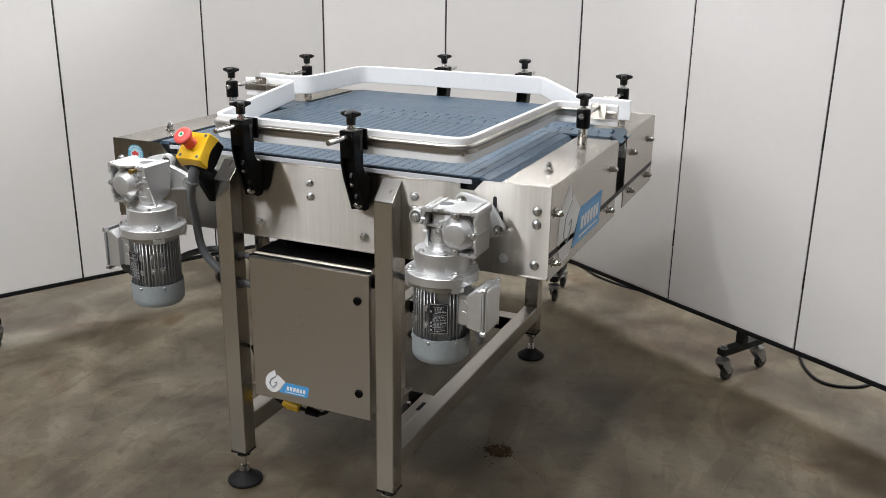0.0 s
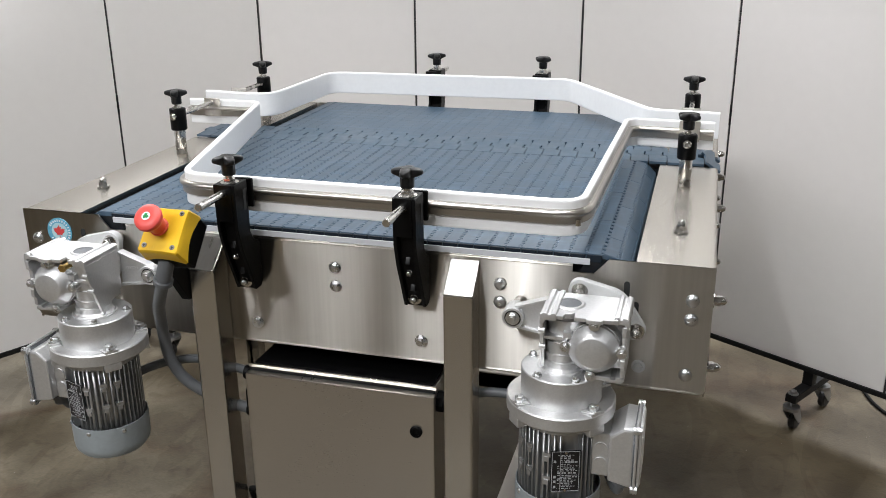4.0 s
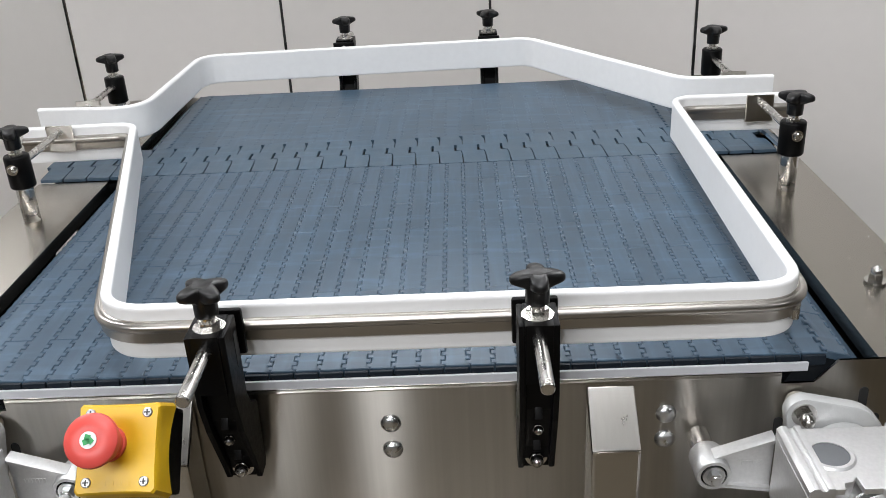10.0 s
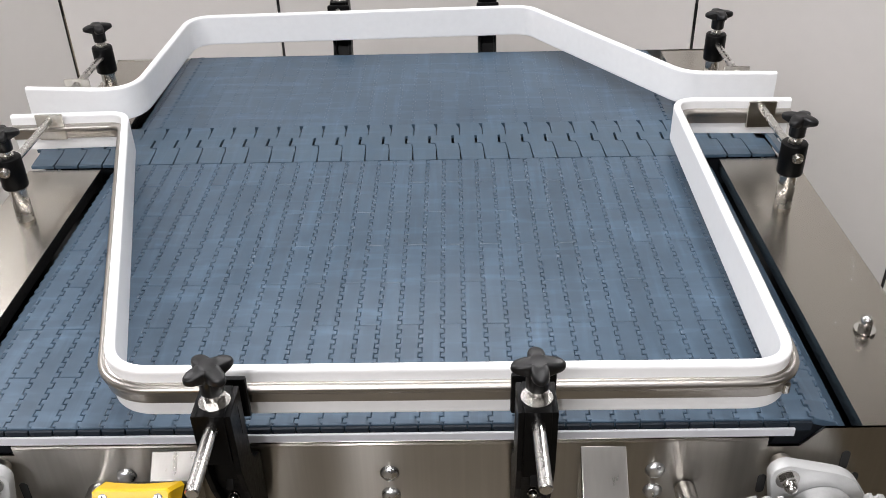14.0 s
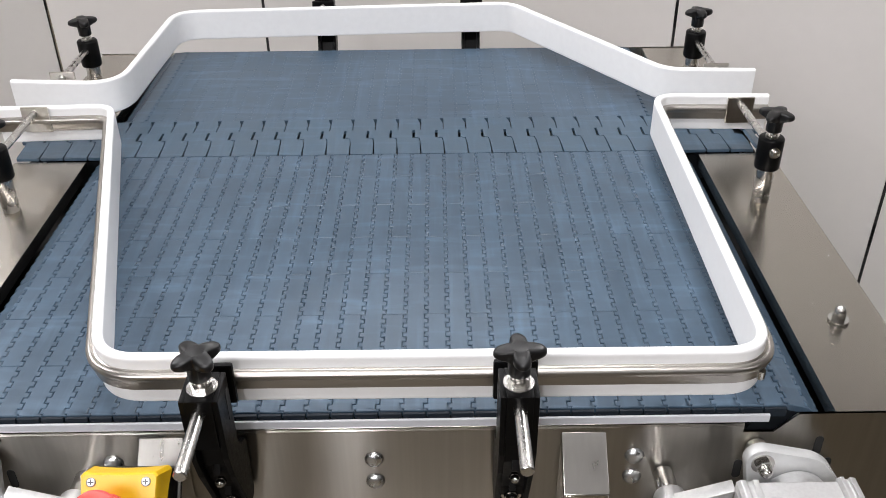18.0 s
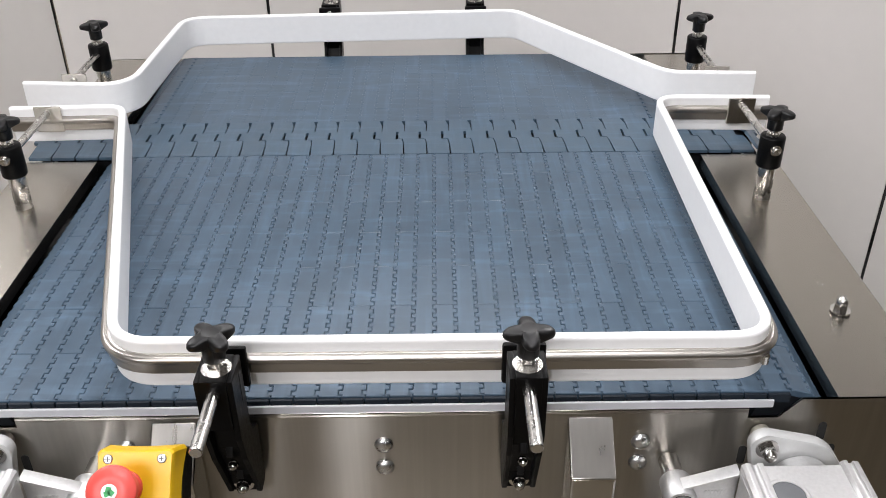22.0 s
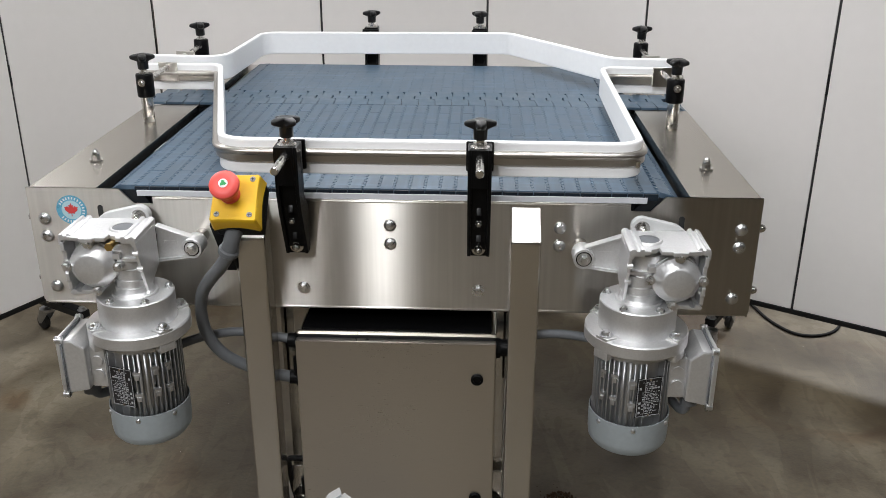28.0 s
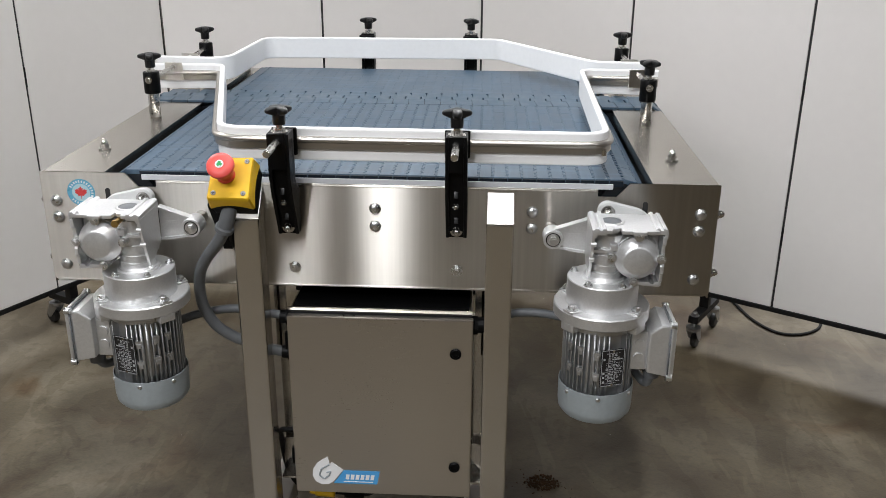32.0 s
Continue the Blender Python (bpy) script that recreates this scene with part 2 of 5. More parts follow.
def concrete():
    m = mat("worn_concrete", (1.0, 1.0, 1.0), 0.45, 0.0, 0.28, 90, 0.0006, 150, rvar=0.12, big=4)
    nt = m.node_tree
    n, l = nt.nodes, nt.links
    bs = n["Principled BSDF"]
    grain = bs.inputs["Base Color"].links[0].from_socket
    tc = n.new("ShaderNodeTexCoord")

    def noise_ramp(scale, detail, dist, a, b, ca, cb, stretch=(1, 1, 1), turn=0):
        mp = n.new("ShaderNodeMapping")
        mp.inputs["Scale"].default_value = stretch
        mp.inputs["Rotation"].default_value = (0, 0, radians(turn))
        l.new(tc.outputs["Object"], mp.inputs["Vector"])
        st = n.new("ShaderNodeTexNoise")
        st.inputs["Scale"].default_value, st.inputs["Detail"].default_value, st.inputs["Distortion"].default_value = scale, detail, dist
        l.new(mp.outputs[0], st.inputs["Vector"])
        r = n.new("ShaderNodeValToRGB")
        r.color_ramp.elements[0].position, r.color_ramp.elements[0].color = a, (*ca, 1)
        r.color_ramp.elements[1].position, r.color_ramp.elements[1].color = b, (*cb, 1)
        l.new(st.outputs[0], r.inputs[0])
        return r.outputs[0]

    def times(a, b):
        mx = n.new("ShaderNodeMix")
        mx.data_type, mx.blend_type = "RGBA", "MULTIPLY"
        mx.inputs[0].default_value = 1.0
        l.new(a, mx.inputs[6])
        l.new(b, mx.inputs[7])
        return mx.outputs[2]
    base = noise_ramp(1.1, 8, 0.6, 0.40, 0.62, (0.097, 0.077, 0.049), (0.155, 0.135, 0.099))
    blot = noise_ramp(4.0, 10, 0.5, 0.36, 0.62, (0.66, 0.62, 0.57), (1.14, 1.14, 1.12))
    stain = noise_ramp(2.1, 9, 1.2, 0.57, 0.68, (1.0, 1.0, 1.0), (0.74, 0.60, 0.50))
    scr = noise_ramp(24.0, 8, 0.6, 0.30, 0.46, (0.78, 0.75, 0.71), (1.0, 1.0, 1.0), (1, 1.4, 1), 35)
    arcs = noise_ramp(5.0, 3, 2.2, 0.490, 0.502, (0.84, 0.82, 0.79), (1.0, 1.0, 1.0), (1, 0.35, 1), 20)
    col = times(times(times(times(times(base, blot), stain), scr), arcs), grain)
    sp = n.new("ShaderNodeTexVoronoi")
    sp.inputs["Scale"].default_value = 15
    l.new(tc.outputs["Object"], sp.inputs["Vector"])
    lt = n.new("ShaderNodeMath")
    lt.operation, lt.inputs[1].default_value = "LESS_THAN", 0.022
    l.new(sp.outputs["Distance"], lt.inputs[0])
    m2 = n.new("ShaderNodeMix")
    m2.data_type = "RGBA"
    l.new(lt.outputs[0], m2.inputs[0])
    l.new(col, m2.inputs[6])
    m2.inputs[7].default_value = (0.36, 0.34, 0.31, 1)
    l.new(m2.outputs[2], bs.inputs["Base Color"])
    return m


concrete_m = concrete()


# ---- mesh helpers ----
def B():
    return bmesh.new()


def box(bm, x0, x1, y0, y1, z0, z1, bev=0.0, m=None):
    r = bmesh.ops.create_cube(bm, size=1.0)
    vs = r["verts"]
    for v in vs:
        v.co = Vector((x0 + (v.co.x + 0.5) * (x1 - x0), y0 + (v.co.y + 0.5) * (y1 - y0), z0 + (v.co.z + 0.5) * (z1 - z0)))
    if bev:
        es = list({e for v in vs for e in v.link_edges})
        rr = bmesh.ops.bevel(bm, geom=es, offset=bev, segments=2, profile=0.6, affect="EDGES")
        vs = [v for v in bm.verts if v.is_valid and (v in rr["verts"] or v in vs)]
    if m is not None:
        bmesh.ops.transform(bm, matrix=m, verts=[v for v in vs if v.is_valid])
    return bm


def lathe(bm, prof, m=None, seg=32):
    """prof: (radius, height) pairs along z."""
    rings = []
    for r, z in prof:
        if r < 1e-6:
            rings.append([bm.verts.new((0, 0, z))])
        else:
            rings.append([bm.verts.new((r * math.cos(2 * math.pi * i / seg), r * math.sin(2 * math.pi * i / seg), z)) for i in range(seg)])
    for a, b in zip(rings, rings[1:]):
        for i in range(seg):
            j = (i + 1) % seg
            if len(a) == 1 and len(b) == 1:
                continue
            if len(a) == 1:
                bm.faces.new((a[0], b[j], b[i]))
            elif len(b) == 1:
                bm.faces.new((a[i], a[j], b[0]))
            else:
                bm.faces.new((a[i], a[j], b[j], b[i]))
    if len(rings[0]) > 1:
        bm.faces.new(list(reversed(rings[0])))
    if len(rings[-1]) > 1:
        bm.faces.new(rings[-1])
    if m is not None:
        bmesh.ops.transform(bm, matrix=m, verts=[v for r in rings for v in r])
    return bm


AX_Y = pose(0, 0, 0, 90, 0, 0)      # local z points to -y
AX_X = pose(0, 0, 0, 0, 90, 0)      # local z points to +x


def cyl(bm, p, q, r, seg=20, r2=None, bev=0.0):
    p, q = Vector(p), Vector(q)
    d = q - p
    m = Matrix.Translation(p) @ d.to_track_quat("Z", "Y").to_matrix().to_4x4()
    r2 = r if r2 is None else r2
    L = d.length
    prof = [(r, 0), (r2, L)] if not bev else [(r - bev, 0), (r, bev), (r2, L - bev), (r2 - bev, L)]
    return lathe(bm, prof, m, seg)


def prism(bm, pts, a0, a1, axis="y", bev=0.0):
    """A polygon drawn in the two other axes, pushed from a0 to a1 along axis."""
    def at(u, v, a):
        return {"x": (a, u, v), "y": (u, a, v), "z": (u, v, a)}[axis]
    lo = [bm.verts.new(at(u, v, a0)) for u, v in pts]
    hi = [bm.verts.new(at(u, v, a1)) for u, v in pts]
    fs = [bm.faces.new(lo), bm.faces.new(list(reversed(hi)))]
    k = len(pts)
    for i in range(k):
        j = (i + 1) % k
        fs.append(bm.faces.new((lo[j], lo[i], hi[i], hi[j])))
    bmesh.ops.recalc_face_normals(bm, faces=fs)
    if bev:
        es = list({e for f in fs for e in f.edges})
        bmesh.ops.bevel(bm, geom=es, offset=bev, segments=2, profile=0.6, affect="EDGES")
    return bm


def fillet(pts, r, n=8, closed=False):
    out = []
    k = len(pts)
    for i, p in enumerate(pts):
        p = Vector(p)
        if not closed and i in (0, k - 1):
            out.append(p)
            continue
        a, b = Vector(pts[i - 1]) - p, Vector(pts[(i + 1) % k]) - p
        rr = r[i] if isinstance(r, (list, tuple)) else r
        ang = a.angle(b)
        d = min(rr / math.tan(ang / 2), a.length * 0.45, b.length * 0.45)
        p0, p1 = p + a.normalized() * d, p + b.normalized() * d
        for s in range(n + 1):
            t = s / n
            out.append(p0 * (1 - t) ** 2 + p * 2 * t * (1 - t) + p1 * t * t)
    return out


def tube(bm, pts, r, seg=14):
    pts = [Vector(p) for p in pts]
    prev, up = None, Vector((0, 0, 1))
    rings = []
    for i, p in enumerate(pts):
        d = (pts[min(i + 1, len(pts) - 1)] - pts[max(i - 1, 0)]).normalized()
        if prev is None:
            side = d.cross(up) if abs(d.dot(up)) < 0.95 else d.cross(Vector((1, 0, 0)))
        else:
            side = prev - d * prev.dot(d)
        side.normalize()
        prev = side
        w = d.cross(side)
        rings.append([bm.verts.new(p + side * r * math.cos(2 * math.pi * j / seg) + w * r * math.sin(2 * math.pi * j / seg)) for j in range(seg)])
    for a, b in zip(rings, rings[1:]):
        for j in range(seg):
            k = (j + 1) % seg
            bm.faces.new((a[j], a[k], b[k], b[j]))
    bm.faces.new(list(reversed(rings[0])))
    bm.faces.new(rings[-1])
    bmesh.ops.recalc_face_normals(bm, faces=bm.faces[:])
    return bm


def smooth_path(pts, n=8):
    """Catmull-Rom through the points."""
    p = [Vector(q) for q in pts]
    p = [p[0] * 2 - p[1]] + p + [p[-1] * 2 - p[-2]]
    out = []
    for i in range(1, len(p) - 2):
        for s in range(n):
            t = s / n
            out.append(0.5 * (2 * p[i] + (p[i + 1] - p[i - 1]) * t + (2 * p[i - 1] - 5 * p[i] + 4 * p[i + 1] - p[i + 2]) * t * t + (3 * p[i] - p[i - 1] - 3 * p[i + 1] + p[i + 2]) * t ** 3))
    return out + [p[-2]]


def band(bm, path, prof):
    """A profile of (offset to the right of the path, height) points, swept along a plan path."""
    rings = []
    k = len(path)
    for i in range(k):
        a = (path[i] - path[i - 1]).normalized() if i else (path[1] - path[0]).normalized()
        b = (path[i + 1] - path[i]).normalized() if i < k - 1 else a
        t = (a + b).normalized()
        nrm = Vector((t.y, -t.x)) / max(0.4, t.dot(a))
        rings.append([bm.verts.new((path[i].x + nrm.x * o, path[i].y + nrm.y * o, z)) for o, z in prof])
    m = len(prof)
    for a, b in zip(rings, rings[1:]):
        for j in range(m):
            q = (j + 1) % m
            bm.faces.new((a[j], a[q], b[q], b[j]))
    bm.faces.new(list(reversed(rings[0])))
    bm.faces.new(rings[-1])
    bmesh.ops.recalc_face_normals(bm, faces=bm.faces[:])
    return bm


def to_mesh(name, bm, material, smooth=35):
    me = bpy.data.meshes.new(name)
    if smooth:
        for f in bm.faces:
            f.smooth = smooth >= 40 or f.calc_area() < 0.0012 or len(f.verts) > 4 and f.calc_area() < 0.0002
        lim = radians(smooth)
        for e in bm.edges:
            e.smooth = len(e.link_faces) == 2 and e.calc_face_angle(3.2) < lim
    bm.to_mesh(me)
    bm.free()
    me.materials.append(material)
    return me


MIRROR = [1]


def part(name, bm, material, parent=None, label="", smooth=35):
    if MIRROR[0] < 0:
        for v in bm.verts:
            v.co.x = -v.co.x
        bmesh.ops.reverse_faces(bm, faces=bm.faces[:])
    ob = new(name, to_mesh(name, bm, material, smooth))
    if parent:
        ob.parent = parent
    if label:
        tagged(ob, label)
    return ob


def thing(name, x, y, z, label, category, group="", kind=""):
    ob = new(name)
    ob.empty_display_size = 0.05
    ob.location = (x, y, z)
    return tagged(ob, label, category, group, kind)


def shift(bm, x=0, y=0, z=0, m=None):
    bmesh.ops.transform(bm, matrix=m if m is not None else Matrix.Translation((x, y, z)), verts=bm.verts[:])
    return bm


def hex_bolt(bm, p, d, r=0.007, h=0.006, washer=True, dome=False):
    """A bolt head at p that stands out along d."""
    p, d = Vector(p), Vector(d).normalized()
    if washer:
        cyl(bm, p, p + d * 0.0018, r * 1.45, 20)
        p = p + d * 0.0018
    cyl(bm, p, p + d * h, r, 6)
    m = Matrix.Translation(p + d * h) @ d.to_track_quat("Z", "Y").to_matrix().to_4x4()
    if dome:
        lathe(bm, [(r * 0.86, -0.0005), (r * 0.84, r * 0.45), (r * 0.6, r * 0.95), (r * 0.25, r * 1.2), (0, r * 1.25)], m, 16)
    else:
        lathe(bm, [(r * 0.75, -0.0005), (r * 0.6, 0.0012), (0, 0.0012)], m, 12)
    return bm


def button_bolt(bm, p, d, r=0.0095):
    p, d = Vector(p), Vector(d).normalized()
    m = Matrix.Translation(p) @ d.to_track_quat("Z", "Y").to_matrix().to_4x4()
    lathe(bm, [(r, 0), (r * 0.98, r * 0.18), (r * 0.82, r * 0.42), (r * 0.5, r * 0.58), (r * 0.2, r * 0.63), (0, r * 0.64)], m, 20)
    return bm


# ---- hall: floor, partition, far walls, ceiling ----
bm = B()
box(bm, -9, 9, -9, 9, -0.1, 0)
tagged(part("floor", bm, concrete_m, smooth=0), "worn grey-brown stained concrete floor", "floor", kind="structure")
bm = B()
box(bm, -9, 9, -9, 9, CEIL, CEIL + 0.1)
tagged(part("ceiling", bm, ceil_m, smooth=0), "plain pale painted hall ceiling", "ceiling", kind="structure")
for nm, b in (("wall_north", (-9, 9, 9, 9.2)), ("wall_south", (-9, 9, -9.2, -9)), ("wall_east", (9, 9.2, -9.2, 9.2)), ("wall_west", (-9.2, -9, -9.2, 9.2))):
    bm = B()
    box(bm, b[0], b[1], b[2], b[3], 0, CEIL)
    tagged(part(nm, bm, hall_m, smooth=0), "plain painted outer wall of the hall", "wall", kind="structure")
for lx, ly, lsx, lsy, lw in LAMPS:
    f = thing("ceiling_light", lx, ly, CEIL - 0.11, "long white ceiling light fixture fixed under the ceiling", "ceiling light", "ceiling lights of the hall")
    bm = B()
    box(bm, -lsx / 2 - 0.03, lsx / 2 + 0.03, -lsy / 2 - 0.03, lsy / 2 + 0.03, 0.0, 0.11, 0.008)
    part("housing", bm, white_ink, f)

SEAMS = [(-1.99, -0.32), (-1.70, 0.16), (-1.45, 0.65), (-1.193, 1.141), (-0.927, 1.61), (-0.381, 1.659), (0.167, 1.721), (0.642, 1.421), (1.105, 1.139), (1.565, 0.857), (2.03, 0.575), (2.49, 0.29)]
PZ0, PZ1 = 0.183, 1.95
CASTERS = {1: 0.375, 3: 0.11, 5: 0.93, 7: 0.60}
for i, (a, b) in enumerate(zip(SEAMS, SEAMS[1:])):
    a, b = Vector(a), Vector(b)
    d = b - a
    L = d.length
    ang = math.degrees(math.atan2(d.y, d.x))
    p = thing("partition_panel", a.x, a.y, 0, "pale grey folding partition panel with a black bottom rail on casters", "partition", "panels of the folding partition")
    p.rotation_euler = (0, 0, radians(ang))
    bm = B()
    box(bm, 0.0035, L - 0.0035, 0, 0.045, PZ0, PZ1, 0.002)
    part("board", bm, panel_m, p)
    bm = B()
    box(bm, -0.001, L + 0.001, -0.004, 0.049, PZ0 - 0.015, PZ0 - 0.001, 0.001)
    part("bottom_rail", bm, blackm, p, "black bottom rail")
    bm = B()
    box(bm, L - 0.0032, L + 0.0032, 0.003, 0.042, PZ0, PZ1)
    part("seam_strip", bm, seam_m, p, "black hinge strip")
    for k in range(4):
        bm = B()
        zc = 0.42 + k * 0.45
        cyl(bm, (L, 0.002, zc - 0.03), (L, 0.002, zc + 0.03), 0.0035, 8)
        part("hinge", bm, blackm, p)
    if i in CASTERS:
        fx = CASTERS[i] * L
        bm = B()
        box(bm, fx - 0.015, fx + 0.015, 0.008, 0.038, 0.12, PZ0 - 0.014, 0.002)
        box(bm, fx - 0.016, fx + 0.016, -0.085, 0.13, 0.098, 0.122, 0.002)
        part("caster_arm", bm, blackm, p, "black steel caster arm")
        for cy in (-0.07, 0.115):
            bm = B()
            cyl(bm, (fx, cy, 0.078), (fx, cy, 0.13), 0.005, 10)
            hex_bolt(bm, (fx, cy, 0.122), (0, 0, 1), 0.010, 0.008)
            cyl(bm, (fx, cy, 0.072), (fx, cy, 0.082), 0.024, 20)
            side = [(cy - u, w) for u, w in ((0.020, 0.072), (-0.020, 0.072), (-0.036, 0.036), (-0.030, 0.024), (-0.020, 0.026), (0.004, 0.052))]
            prism(bm, side, fx - 0.017, fx - 0.0145, "x")
            prism(bm, side, fx + 0.0145, fx + 0.017, "x")
            c = part("caster_fork", bm, fork_m, p, "dull grey swivel fork")
            bm = B()
            lathe(bm, [(0.008, -0.0110), (0.021, -0.0100), (0.0255, -0.006), (0.0255, 0.006), (0.021, 0.0100), (0.008, 0.0110)], Matrix.Translation((fx, cy + 0.028, 0.0255)) @ AX_X, 24)
            part("wheel", bm, wheel_m, c, "black rubber caster wheel")

for nm, pts in (("floor_cable", [(1.08, 1.72, 0.005), (1.11, 1.58, 0.005), (1.14, 1.43, 0.005), (1.19, 1.335, 0.005), (1.25, 1.312, 0.005), (1.32, 1.338, 0.005), (1.37, 1.40, 0.005), (1.40, 1.52, 0.005), (1.36, 1.68, 0.005)]),
                ("floor_cable", [(-0.3, 2.32, 0.005), (0.06, 2.184, 0.005), (0.225, 2.045, 0.005), (0.375, 1.969, 0.005), (0.525, 1.95, 0.005), (0.66, 2.02, 0.005), (0.78, 2.2, 0.005)])):
    bm = B()
    tube(bm, smooth_path(pts, 10), 0.005, 10)
    tagged(part(nm, bm, rubber), "black rubber cable lying on the concrete floor", "cable", "cables on the floor")

rng = random.Random(4)
bm = B()
for i in range(240):
    if i < 190:
        # dense clump, with chips of a few millimetres
        r, a = 0.034 * math.sqrt(rng.uniform(0, 1)) * rng.uniform(0.7, 1.15), rng.uniform(0, 6.283)
        px, py, s = 0.358 + r * 1.25 * math.cos(a), 0.420 + r * 0.95 * math.sin(a), rng.uniform(0.002, 0.0065)
    else:
        r, a = abs(rng.gauss(0, 0.06)), rng.uniform(0, 6.283)
        px, py, s = 0.335 + r * 1.5 * math.cos(a), 0.412 + r * 0.8 * math.sin(a), rng.uniform(0.001, 0.003)
    m = pose(px, py, s * 0.4, rng.uniform(0, 90), rng.uniform(0, 90), rng.uniform(0, 90)) @ Matrix.Diagonal((s, s * 0.7, s * 0.5, 1))
    bmesh.ops.create_icosphere(bm, subdivisions=1, radius=1, matrix=m)
tagged(part("floor_debris", bm, grit_m, smooth=0), "small heap of brown grit on the floor", "debris", kind="stuff")

# ---- conveyor table ----
W, ZT, ZB, DEP = 0.606, 0.921, 0.711, 1.075     # half width, top, lower edge, depth
Y1, Y2 = 0.600, 0.698                           # gap between near and far covers
table = thing("conveyor_table", 0, 0.53, 0, "stainless steel conveyor table frame on four square legs", "conveyor")


def tpart(name, bm, material, label="", parent=None):
    o = part(name, shift(bm, 0, -0.53, 0) if parent is None else bm, material, parent or table, label)
    return o


# front and back plates
for nm, y0, y1 in (("front_plate", 0.0, 0.003), ("back_plate", DEP - 0.003, DEP)):
    bm = B()
    prism(bm, [(-W, ZB + 0.008), (-W + 0.0025, ZB + 0.0025), (-W + 0.008, ZB), (W - 0.008, ZB), (W - 0.0025, ZB + 0.0025), (W, ZB + 0.008), (W, ZT), (0.449, ZT), (0.427, 0.896), (0.394, 0.896), (0.394, 0.9085), (-0.394, 0.9085), (-0.394, 0.896), (-0.427, 0.896), (-0.449, ZT), (-W, ZT)], y0, y1, "y")
    # rolled upper and lower lips
    s = 1 if y0 == 0 else -1
    ya = y0 if s > 0 else y1
    for zc in (0.9055, ZB + 0.002):
        x1 = 0.393 if zc > 0.8 else W - 0.010
        cyl(bm, (-x1, ya + s * 0.003, zc), (x1, ya + s * 0.003, zc), 0.0036, 10)
    tpart(nm, bm, steel, "brushed stainless plate with stepped top edge")
bm = B()
box(bm, -0.42, 0.42, 0.0015, 0.0048, 0.9086, 0.9185, 0.001)
tpart("wear_strip", bm, wear_m, "pale plastic wear strip")
bm = B()
box(bm, -0.42, 0.42, DEP - 0.016, DEP - 0.0005, 0.9086, 0.9165, 0.001)
tpart("wear_strip", bm, wear_m, "pale plastic wear strip")

# side covers: a top sheet folded down into a side sheet
for sx in (-1, 1):
    for ya, yb in ((0.0035, Y1), (Y2, DEP - 0.0035)):
        MIRROR[0] = sx
        bm = B()
        prism(bm, [(0.489, ZT - 0.001), (W - 0.004, ZT - 0.001), (W - 0.001, ZT - 0.0025), (W, ZT - 0.006), (W, ZB - 0.004), (W - 0.003, ZB - 0.004), (W - 0.003, ZT - 0.007), (W - 0.005, ZT - 0.004), (0.492, ZT - 0.004), (0.492, ZT - 0.02), (0.489, ZT - 0.02)], ya - 0.53, yb - 0.53, "y")
        o = part("side_cover", bm, steel_top, table, "folded brushed stainless side cover")
        if ya < 0.1:
            bm = B()
            cyl(bm, (0.549, 0.160 - 0.53, ZT), (0.549, 0.160 - 0.53, ZT + 0.0018), 0.011, 20)
            hex_bolt(bm, (0.549, 0.160 - 0.53, ZT + 0.001), (0, 0, 1), 0.0085, 0.008, True, True)
            part("cap_nut", bm, chrome, o, "bright domed cap nut")
        for yy in ((0.036, 0.524) if ya < 0.1 else (0.767, 0.99)):
            for zz in (0.857, 0.744):
                bm = B()
                hex_bolt(bm, (W, yy - 0.53, zz), (1, 0, 0), 0.0085, 0.009, True, True)
                part("cap_nut", bm, chrome, o, "bright domed cap nut")
MIRROR[0] = 1

# button-head bolts and slots in the front plate
for x, z in ((0, 0.865), (0, 0.832), (0.281, 0.865), (0.281, 0.834), (0.576, 0.867), (0.576, 0.836), (-0.581, 0.867), (-0.581, 0.836), (-0.281, 0.865), (-0.281, 0.834), (0.575, 0.743), (-0.579, 0.743)):
    bm = B()
    button_bolt(bm, (x, -0.0005, z), (0, -1, 0), 0.0105)
    tpart("round_head_bolt", bm, bolt_m)
for x in (-0.150, 0.148, 0.503, -0.503):
    bm = B()
    hex_bolt(bm, (x, -0.0005, 0.749), (0, -1, 0), 0.0075, 0.006)
    tpart("hex_bolt", bm, bolt_m)
for x, z in ((0.478, 0.875), (-0.484, 0.879), (0.396, 0.842), (0.493, 0.843), (-0.396, 0.842), (-0.493, 0.843)):
    bm = B()
    pts = [(x + 0.0045 * math.cos(a) + 0.0, z + 0.009 + 0.0045 * math.sin(a)) for a in [math.pi * k / 8 for k in range(9)]] + [(x + 0.0045 * math.cos(a), z - 0.009 + 0.0045 * math.sin(a)) for a in [math.pi + math.pi * k / 8 for k in range(9)]]
    prism(bm, pts, -0.0006, 0.001, "y")
    tpart("slot", bm, seam_m, "dark slotted opening")

